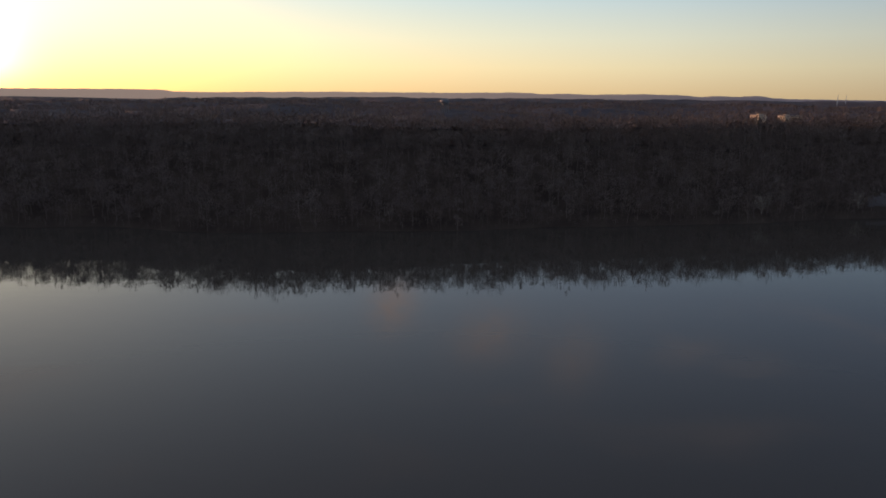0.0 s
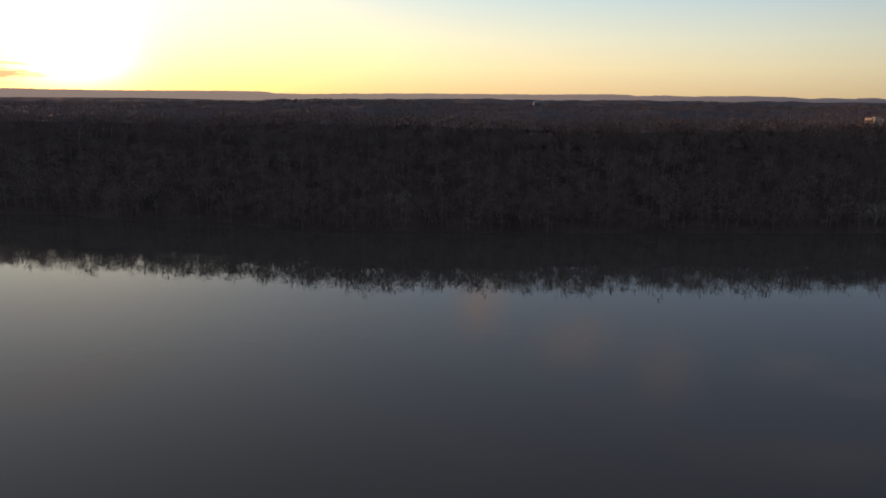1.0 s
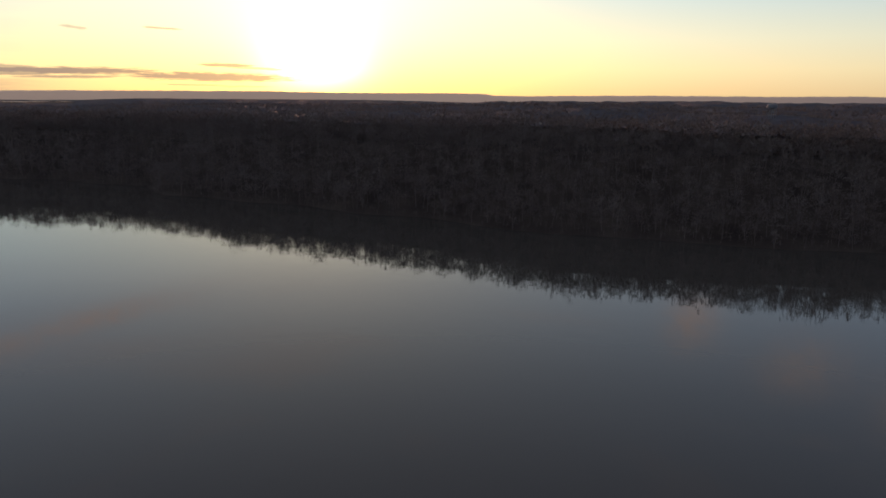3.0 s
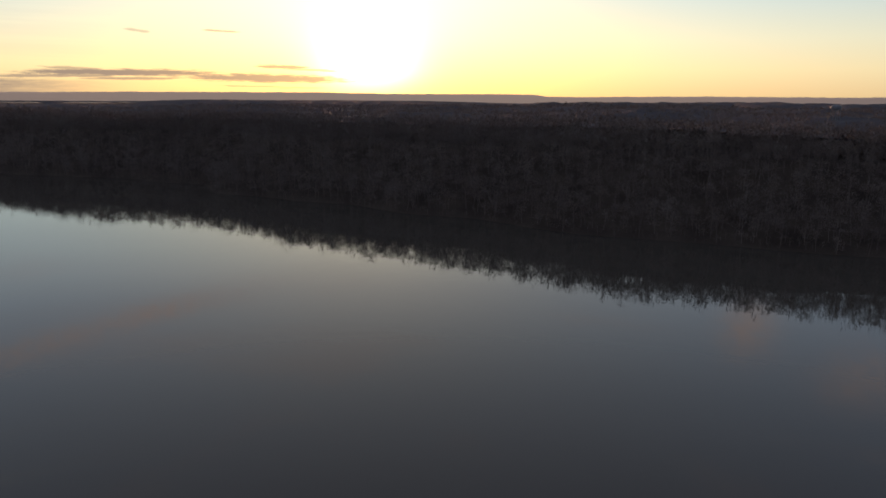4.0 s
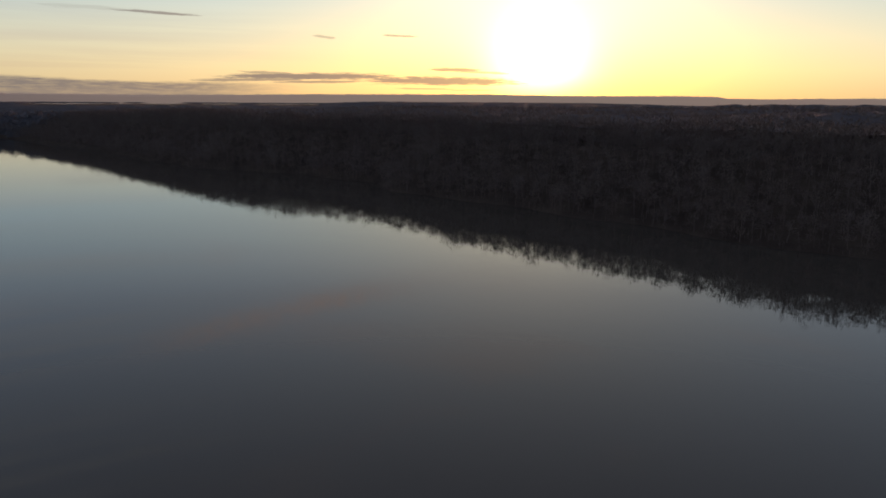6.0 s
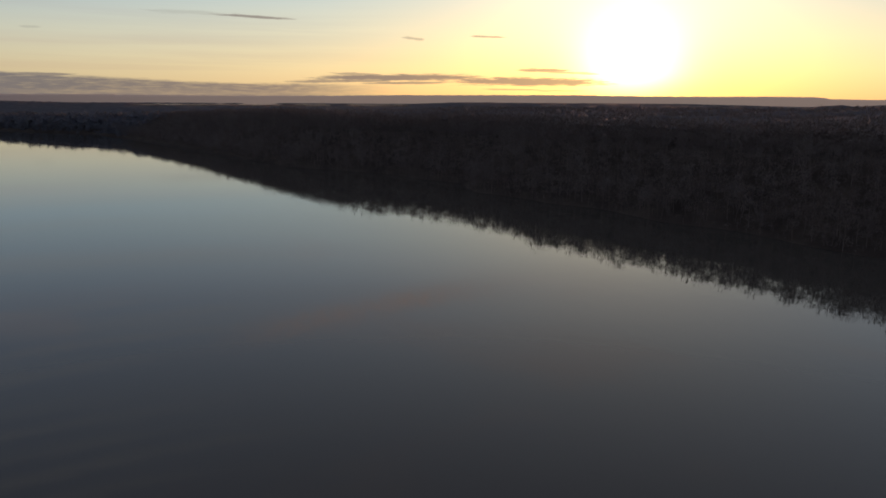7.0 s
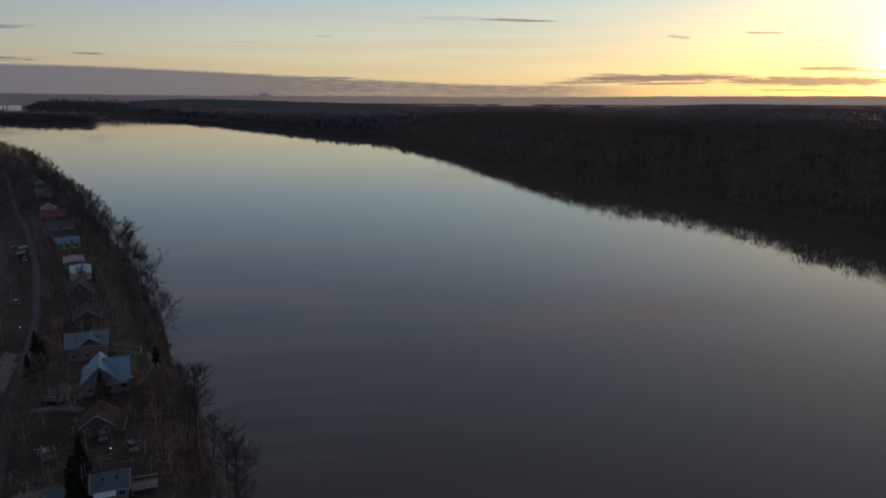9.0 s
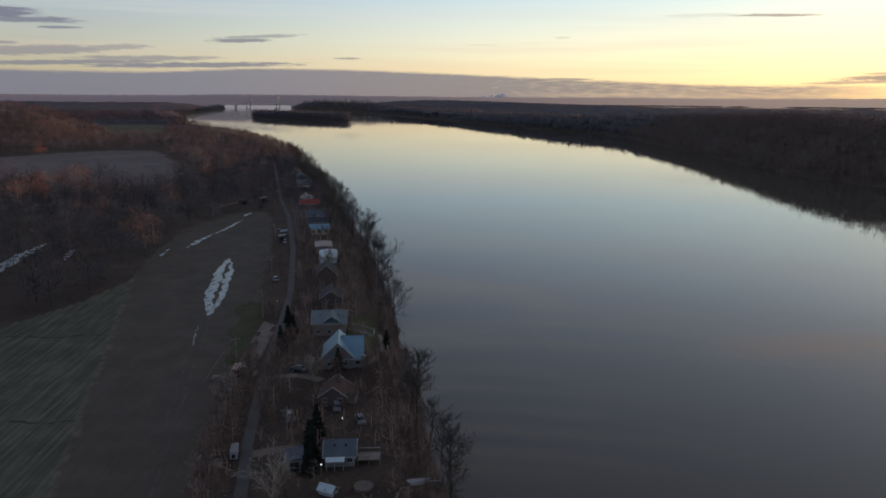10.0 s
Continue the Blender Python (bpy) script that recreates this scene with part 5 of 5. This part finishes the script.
log_pile(-121.6, -33.4, 26, 3)
log_pile(-163.5, -43.0, 16, 5)
skiff = thing("skiff", pose(-349.3, -10.2, 0.02, 0, 0, 70), "small white skiff lying on the water by the bank", "boat")
hull = Shape()
for i, (x, w) in enumerate(((-2.6, 0.8), (-1.2, 1.0), (0.6, 0.95), (1.9, 0.55), (2.7, 0.06))):
    k = len(hull.v)
    hull.v += [(x, -w, 0.75), (x, -w * 0.75, 0.1), (x, 0, -0.1), (x, w * 0.75, 0.1), (x, w, 0.75)]
    if i:
        hull.f += [(k - 5 + j, k + j, k + 1 + j, k - 4 + j) for j in range(4)]
hull.f.append((0, 1, 2, 3, 4))
part("hull", hull, M_WHITE, skiff)
for x in (-1.6, 0.2):
    part("thwart", Shape().box(x, 0, 0.5, 0.3, 1.75, 0.05), M_WOOD, skiff)


# ---- trees with limbs ----
def branching(rng, tall, spread, levels, limb_r, lean=0.0, stem=0.3):
    """Segments of a bare tree and the places of its shoots: a leader, limbs round it within an egg-shaped crown, and side branches on them.
    stem: the share of the height below the first limb."""
    segs, tips = [], []

    def turned(d, angle):
        side = np.cross(d, rng.normal(size=3))
        side /= np.linalg.norm(side) + 1e-9
        return d * math.cos(angle) + side * math.sin(angle)

    def limb(p, d, length, r, level):
        n = 4 if level == 1 else (3 if level == 2 else 2)
        for i in range(n):
            d = d + rng.normal(0, 0.13, 3) + np.array([0, 0, 0.10 if level == 1 else 0.04])
            d /= np.linalg.norm(d)
            q = p + d * length / n
            segs.append((p, q, r, r * 0.74, level))
            p, r = q, r * 0.74
            if level < levels:
                for k in range(2):
                    limb(p, turned(d, rng.uniform(0.5, 0.95)), length * rng.uniform(0.36, 0.6) * (1.0 - 0.1 * i), r * 0.62, level + 1)
            if level == levels:
                tips.append((p, d, length / n))
        if level < levels:
            tips.append((p, d, length / n))

    p, d, r, parts_up = np.array([0, 0, -0.3]), np.array([lean, lean * 0.5, 1.0]), limb_r, 9
    turn = rng.uniform(0, math.tau)
    for i in range(parts_up):
        d = d / np.linalg.norm(d) + rng.normal(0, 0.05, 3) + np.array([0, 0, 0.06])
        d /= np.linalg.norm(d)
        q = p + d * tall * 0.9 / parts_up
        segs.append((p, q, r, r * 0.85, 0))
        p, r = q, r * 0.85
        h = (i + 1) / parts_up
        if h > stem:
            u = (h - stem) / (1 - stem)
            wide = spread * tall * (0.62 + 0.5 * math.sin(math.pi * min(1, u + 0.18))) * (1 - 0.35 * u)
            for k in range(2 if i % 2 else 1):
                turn += 2.4 + rng.uniform(-0.5, 0.5)
                rise = rng.uniform(0.55, 1.1) + 0.8 * u
                out = np.array([math.cos(turn), math.sin(turn), rise])
                limb(p, out / np.linalg.norm(out), wide * rng.uniform(0.75, 1.15), r * 0.6, 1)
    tips.append((p, d, 0.5))
    return segs, tips


def bare_tree(seed, tall, spread, bark, twig, label, levels=3, shoots=5, limb_r=0.3, shoot_len=0.09, shoot_w=0.035, lean=0.0, name="tree", stem=0.3):
    rng = np.random.RandomState(seed)
    segs, tips = branching(rng, tall, spread, levels, limb_r, lean, stem)
    top = max(s[1][2] for s in segs)
    scale = tall / top
    root = thing(name, pose(0, 0, -500), label, "tree", "bare trees of the near bank")
    soup = Soup()
    for p, q, r0, r1, level in segs:
        soup.add(*tapered(p * scale, q * scale, max(r0, 0.03), max(r1, 0.02), 5 if level == 0 else 3))
    mesh_object("trunk", np.concatenate(soup.verts), np.concatenate(soup.faces), bark, root, True)
    at = np.repeat(np.array([t[0] for t in tips]) * scale, shoots, 0)
    along = np.repeat(np.array([t[1] * t[2] for t in tips]) * scale, shoots, 0)
    at = at - along * rng.uniform(0, 0.95, (len(at), 1))
    way = np.repeat(np.array([t[1] for t in tips]), shoots, 0) + rng.normal(0, 0.38, (len(at), 3)) + np.array([0, 0, 0.3])
    v, f = twig_triangles(at, way, rng.uniform(0.5, 1.2, len(at)) * shoot_len * tall, shoot_w, rng)
    mesh_object("crown", v, f, twig, root)
    return root


def evergreen(seed, tall, wide, label):
    """A dark conical evergreen: a trunk and whorls of drooping sprays."""
    rng = np.random.RandomState(seed)
    root = thing("evergreen_tree", pose(0, 0, -500), label, "tree", "evergreens")
    v, f = tapered((0, 0, -0.3), (0, 0, tall * 0.95), 0.16, 0.03, 6)
    mesh_object("trunk", v, f, M_BARK, root)
    n = 620
    z = tall * (0.06 + 0.94 * rng.uniform(0, 1, n) ** 1.35)
    a = rng.uniform(0, math.tau, n)
    r = wide * (1 - z / (tall * 1.02)) ** 0.8 * rng.uniform(0.35, 1.0, n)
    at = np.stack([r * 0.45 * np.cos(a), r * 0.45 * np.sin(a), z], -1)
    way = np.stack([np.cos(a), np.sin(a), rng.uniform(-0.5, 0.25, n)], -1)
    v, f = twig_triangles(at, way, r * 0.75 + 0.25, 0.28, rng)
    mesh_object("crown", v, f, M_GREEN, root)
    return root


def placed(ob, x, y, size=1.0, turn=None, sink=0.0):
    a = (x * 37.7 + y * 91.3) % 360 if turn is None else turn
    return copy_thing(ob, pose(x, y, height(x, y) - sink, 0, 0, a) @ Matrix.Scale(size, 4))


def remove_model(ob):
    for o in (*ob.children_recursive, ob):
        bpy.data.objects.remove(o)


models = [bare_tree(100 + i, 15.0, 0.30 + 0.04 * (i % 3), M_BARK, M_TWIG, "leafless grey riverbank tree with dense fine twigs", levels=2, shoots=4, limb_r=0.22, shoot_len=0.11, shoot_w=0.022, lean=0.08 * (i % 2), stem=0.28) for i in range(6)]
heroes = [bare_tree(150 + i, 15.0, 0.42 + 0.05 * (i % 3), M_BARK, M_TWIG, "tall leafless tree leaning over the water's edge", levels=3, shoots=3, limb_r=0.30, shoot_len=0.07, shoot_w=0.010, lean=0.06, stem=0.3) for i in range(4)]
yard = [bare_tree(200 + i, 11.0, 0.34, M_BARK, M_RUST, "bare russet-twigged tree standing in a yard", levels=2, shoots=3, limb_r=0.14, shoot_len=0.13, shoot_w=0.016, stem=0.25) for i in range(6)]
shrub = [bare_tree(300 + i, 4.5, 0.5, M_BARK, M_RUST, "tangled russet brush on the river bank", levels=1, shoots=16, limb_r=0.06, shoot_len=0.22, shoot_w=0.013, name="shrub", stem=0.05) for i in range(4)]
white = bare_tree(403, 12.0, 0.85, M_PALE, M_PALE, "white-barked sycamore with bare crooked limbs", levels=3, shoots=1, limb_r=0.46, shoot_len=0.03, shoot_w=0.02, name="sycamore_tree", stem=0.12)
cedar = [evergreen(500 + i, 8.0, 2.4, "dark conical evergreen beside a house") for i in range(3)]

rng = np.random.RandomState(77)
# the large ones that stand out along the water
for x, y, tall, k in ((-148.6, 2.8, 15.0, 0), (-146.4, 0.8, 12.0, 1), (-139, 5.0, 9.0, 3), (-131.3, 7.2, 10.0, 2), (-126.0, 8.0, 8.5, 1), (-121.7, 8.6, 11.0, 0), (-113, 8.2, 9.5, 3), (-156, 2.0, 8.0, 2),
                      (-218.8, -2.9, 13.5, 2), (-233, -4.5, 11.5, 0), (-250, -6.5, 13.0, 3), (-267.9, -8.8, 17.5, 1), (-283, -10.6, 15.5, 2), (-300, -13.0, 16.5, 0), (-316, -14.6, 15.5, 3), (-332, -16.2, 17.0, 1)):
    placed(heroes[k], x, y + 1.3, tall / 12.2)
# the row that follows the shore down the river
x = -344.0
while x > -830:
    edge = float(np.interp(x, SHORE_X, SHORE_Y))
    for row in range(2):
        placed(models[rng.randint(6)], x + rng.uniform(-3, 3), edge - 3.5 - row * 8 - rng.uniform(0, 4), rng.uniform(0.85, 1.3))
    x -= rng.uniform(8, 12.5) * (1 + max(0, -x - 600) / 900)
row = spots_in(np.random.RandomState(31), -1900, -820, -700, -60, 7.5, lambda x, y: (near_depth(x, y) > 3) & (near_depth(x, y) < 42))
tagged(planted("bank_woods", KINDS_B, row, M_WOODS, np.random.RandomState(32), (0.42, 0.76)), "bare trees lining the bank down the river", "woods", kind="stuff")
# yard trees between the houses and along the lane
HOUSES = ((-176, -15), (-195, -20), (-229, -22), (-259, -26), (-152, -15), (-124, -11), (-110, -12), (-292, -29), (-312, -33), (-352, -38), (-373, -42), (-394, -45), (-436, -54), (-463, -59), (-120, -6), (-545, -71), (-590, -79))


def lane_at(x):
    return np.interp(x, [p[0] for p in LANE[::-1]], [p[1] for p in LANE[::-1]])


def free(x, y, gap):
    """Clear of the houses, and of the open ground at their upstream gables."""
    return not any(abs(x - hx) < 5.5 + gap and abs(y - hy) < 4.0 + gap or 0 < x - hx < 12 + 3 * gap and abs(y - hy) < 3.6 for hx, hy in HOUSES)


made = 0
while made < 72:
    x = -rng.uniform(103, 345)
    edge, lane_y = float(np.interp(x, SHORE_X, SHORE_Y)), float(lane_at(x))
    y = edge - rng.uniform(4, 42)
    if not free(x, y, 1.5) or abs(y - lane_y) < 2.2 or y < lane_y - 5 or (x < -200 and y > edge - 11) or (-206 < x < -182 and -15 < y < -3):
        continue
    placed(yard[rng.randint(6)], x, y, rng.uniform(0.45, 0.9))
    made += 1
spots = spots_in(np.random.RandomState(41), -760, -345, -140, -10, 8.5, lambda x, y: (near_depth(x, y) > 16) & (y > lane_at(x) - 5) & (np.abs(y - lane_at(x)) > 2.5)
                 & np.array([free(a, b, 0.5) for a, b in zip(x, y)]))
tagged(planted("yard_woods", KINDS_N, spots, M_MIXED, np.random.RandomState(42), (0.45, 0.8)), "bare trees crowding between the far houses", "woods", kind="stuff")
for _ in range(150):
    x = -rng.uniform(100, 330)
    edge = float(np.interp(x, SHORE_X, SHORE_Y))
    y = edge - rng.uniform(0.5, 9) if _ < 130 else (-rng.uniform(33, 39) - (-x - 110) * 0.04 if _ < 190 else edge - rng.uniform(6, 34))
    if (-206 < x < -182 and y < -2) or (-130 < x < -116 and -9 < y < -3) or (-117 < x < -109 and -10 < y < -2) or not free(x, y, 0.3) or abs(y - float(lane_at(x))) < 2.2:
        continue
    placed(shrub[rng.randint(3)], x, y, rng.uniform(0.5, 1.1))
placed(white, -108.6, -21.2, 0.82, 30)
placed(white, -163.0, -20.5, 0.55, 200)
for i, (x, y) in enumerate(((-246, -23.5), (-249, -29.5), (-244, -27.0), (-217, -25.5), (-219, -19.0), (-239, -19.0), (-236, -27.5), (-221, -29.0), (-253, -21.5), (-275, -26.5), (-272, -33.5), (-213, -30.0))):
    placed(yard[i % 6], x, y, 0.55 + 0.06 * (i % 5))
for x, y, s in ((-168.2, -15.0, 0.75), (-118.5, -16.2, 0.8), (-123.5, -16.6, 1.0), (-130.0, -16.0, 0.95), (-196, -3.6, 0.62), (-187, -32.0, 0.72), (-191, -30.5, 0.8), (-197, -30.0, 0.7), (-281, -24.0, 0.45), (-183, -30.5, 0.6), (-207, -33.0, 0.7), (-134.5, -16.5, 0.8)):
    placed(cedar[int(-x) % 3], x, y, s)
# bare trees that hang over the lane, and brush on the banks
for i in range(14):
    x = -136 - i * 2.2
    placed(yard[i % 6], x, float(lane_at(x)) + (2.3 if i % 2 else -2.4), rng.uniform(0.6, 0.95))
for i in range(18):
    x = -103 - i * 2.9
    placed(yard[i % 6], x, float(lane_at(x)) - rng.uniform(2.8, 7.5), rng.uniform(0.45, 0.85))
brush_rng = np.random.RandomState(51)


def brush_keep(x, y):
    d = near_depth(x, y)
    bank = (d > 0.5) & (d < np.where(x < -195, 5, 11)) & ~((x < -182) & (x > -207) & (y < -1.5))
    verge = (y < lane_at(x) - 2.6) & (y > lane_at(x) - 8.5) & (x > -166)
    rough = (d >= 11) & (y > lane_at(x) + 2.4) & (brush_rng.uniform(0, 1, len(x)) < 0.28)
    clear = np.array([free(a, b, -0.4) for a, b in zip(x, y)])
    return (bank | verge | rough) & clear & ~((x > -117) & (x < -109) & (y > -9.5) & (y < -3)) & ~((np.abs(x + 119) < 3) & (y > 1))


brush = spots_in(brush_rng, -420, -98, -75, 14, 2.3, brush_keep)
tagged(planted("bank_brush", KINDS_BRUSH, brush, M_BRUSH, brush_rng, (0.5, 1.35)), "tangled brown and russet brush along the near bank", "brush", kind="stuff")
# pale sycamores that show on the far bluff
far_rng = np.random.RandomState(9)
for x in (192, 262):
    y = float(np.interp(x, BLUFF_X, BLUFF_Y)) + far_rng.uniform(8, 16)
    tagged(placed(white, x, y, far_rng.uniform(0.9, 1.15)), "pale-barked sycamore among dark trees on the far bank")
for ob in (*models, *heroes, *yard, *shrub, white, *cedar):
    remove_model(ob)


# ---- far things ----
def water_tower(m):
    root = thing("water_tower", m, "pale blue water tower on tall legs above the woods", "water tower")
    for i in range(6):
        a, b = i * math.tau / 6, (i + 1) * math.tau / 6
        part("leg", Shape().rod((5.4 * math.cos(a), 5.4 * math.sin(a), -1), (4.4 * math.cos(a), 4.4 * math.sin(a), 30.0), 0.48, 0.42, 8), M_TOWER, root)
        for z in (9, 18, 25):
            part("brace", Shape().rod((4.9 * math.cos(a), 4.9 * math.sin(a), z), (4.9 * math.cos(b), 4.9 * math.sin(b), z), 0.14, 0.14, 4), M_TOWER, root)
    part("riser", Shape().rod((0, 0, -1), (0, 0, 30), 0.8, 0.8, 10), M_TOWER, root)
    tank = part("tank", Shape().lathe(0, 0, [(1.5, 28.6), (4.0, 29.2), (5.2, 30.2), (5.4, 31.4), (5.2, 32.8), (4.0, 33.8), (1.0, 34.3)], 20), M_TOWER, root)
    part("walkway", Shape().lathe(0, 0, [(5.2, 29.9), (6.1, 29.9), (6.1, 30.1), (5.2, 30.1)], 20), M_TOWER, tank)
    part("finial", Shape().rod((0, 0, 34.2), (0, 0, 35.0), 0.2, 0.1), M_TOWER, tank)
    return root


water_tower(pose(2.2, 882, 33.2))


def long_block(x, y, turn, length, depth, tall, label):
    root = thing("building", pose(x, y, height(x, y), 0, 0, turn), label, "building", "cream buildings")
    part("wall", Shape().box(0, 0, -1, length, depth, tall + 1), M_SUNWALL, root)
    part("roof", Shape().box(0, 0, tall, length + 0.6, depth + 0.6, 0.5), M_GREYSIDE, root)
    part("plant_room", Shape().box(length * 0.15, 0, tall + 0.5, length * 0.3, depth * 0.5, 0.9), M_SUNWALL, root)
    n = int(length / 3.4)
    for level in range(int(tall // 3.4)):
        for i in range(n):
            window(root, -length / 2 + (i + 0.5) * length / n, -depth / 2, 1.8 + level * 3.4, 1.3, 1.5, "-y")
    return root


long_block(336, 774, -78, 15, 9, 53.6 - height(336, 774), "cream block lit by the low sun above the trees")
long_block(362, 768, -78, 12, 9, 53.2 - height(363, 768), "cream block lit by the low sun above the trees")
long_block(375, 770, -30, 11, 8, 52.6 - height(381, 770), "shaded grey-cream block beside lit ones")


def mast(az, d, tall, label):
    x, y = -d * math.sin(radians(az)), d * math.cos(radians(az))
    root = thing("radio_mast", pose(x, y, height(x, y)), label, "radio mast", "radio masts")
    for i in range(3):
        a = i * math.tau / 3
        part("leg", Shape().rod((1.2 * math.cos(a), 1.2 * math.sin(a), 0), (0.35 * math.cos(a), 0.35 * math.sin(a), tall), 0.35, 0.25, 4), M_STEEL, root)
    for z in range(6, int(tall), 8):
        r = 1.2 - 0.85 * z / tall
        part("brace", Shape().lathe(0, 0, [(r, z), (r + 0.1, z + 0.2), (r, z + 0.4)], 6), M_STEEL, root)


mast(-28.4, 2600, 52, "thin lattice radio mast on the skyline")
mast(-28.9, 2900, 50, "thin lattice radio mast on the skyline")


def bridge():
    root = thing("cable_stayed_bridge", pose(0, 0, 0), "distant cable-stayed bridge with two pale towers", "bridge")
    a, b = np.array([-4511.0, -908.0]), np.array([-4541.0, -735.0])
    u = (b - a) / np.linalg.norm(b - a)
    side = np.array([-u[1], u[0]])
    start, end = a - u * 75, b + u * 85
    z = 29.0
    c = [start + side * 7, end + side * 7, end - side * 7, start - side * 7]
    part("deck", Shape().slab([(*p, z) for p in c], 2.6), M_CONCRETE, root)
    for at in (a, b):
        legs = []
        for s in (-1, 1):
            foot, head = at + side * s * 11 + u * s * 8, at + side * s * 2 + u * s * 1
            tower = part("tower_leg", Shape().rod((*foot, -3), (*(at + side * s * 10 + u * s * 11), z), 3.0, 2.6, 6).rod((*(at + side * s * 10 + u * s * 11), z), (*head, 77), 2.6, 2.0, 6), M_CONCRETE, root)
        part("crossbeam", Shape().rod((*(at - side * 9), z - 3), (*(at + side * 9), z - 3), 1.8, 1.8, 6).rod((*(at - side * 4), 66), (*(at + side * 4), 66), 1.6, 1.6, 6), M_CONCRETE, root)
        part("pier", Shape().box(at[0], at[1], -4, 20, 34, 6.5, 0.9), M_CONCRETE, root)
        for s in (-1, 1):
            for k in range(1, 7):
                q = at + u * s * k * 12.5
                for w in (-1, 1):
                    part("cable", Shape().rod((*(at + side * w * 3), 76 - (6 - k) * 2.5), (*(q + side * w * 6.5), z), 0.5, 0.5, 4), M_CONCRETE, root)
    for p in (start, end):
        part("pier", Shape().box(p[0], p[1], -4, 6, 16, 24), M_CONCRETE, root)


bridge()


def city():
    r = random.Random(4)
    for az, top, wide in ((81.50, 0.20, 24), (81.66, 0.27, 17), (81.80, 0.40, 16), (81.95, 0.30, 18), (82.12, 0.36, 15), (82.28, 0.24, 22), (82.62, 0.30, 15), (82.8, 0.21, 20), (83.2, 0.23, 14), (83.5, 0.19, 20)):
        d = 4895 + r.uniform(-10, 10)
        x, y = -d * math.sin(radians(az)), d * math.cos(radians(az))
        z = 72 + d * math.tan(radians(top))
        root = thing("tower_block", pose(x, y, 30, 0, 0, az), "hazy grey office tower of the distant city", "tower block", "city skyline")
        h_ = z - 30
        part("wall", Shape().box(0, 0, 0, wide, wide * 0.9, h_ * 0.86), M_CITY, root)
        part("crown", Shape().box(0, 0, h_ * 0.86, wide * 0.7, wide * 0.65, h_ * 0.14, 0.8), M_CITY, root)


city()


def tarns():
    for az, d, a, b in TARNS:
        t = np.linspace(0, math.tau, 60, endpoint=False)
        ang = radians(az)
        ux, uy = a * np.cos(t) * (1 + 0.10 * np.sin(5 * t)), b * np.sin(t) * (1 + 0.2 * np.sin(7 * t))
        x = -d * math.sin(ang) + ux * math.cos(ang) - uy * math.sin(ang)
        y = d * math.cos(ang) + ux * math.sin(ang) + uy * math.cos(ang)
        z = float(land(x, y).max()) + 0.4
        s = Shape().slab([(float(p), float(q), z) for p, q in zip(x, y)], 4.0)
        tagged(part("pond", s, M_WATER, None), "bright strip of floodwater on the far plain", "pond", "far floodwater", "structure")


tarns()
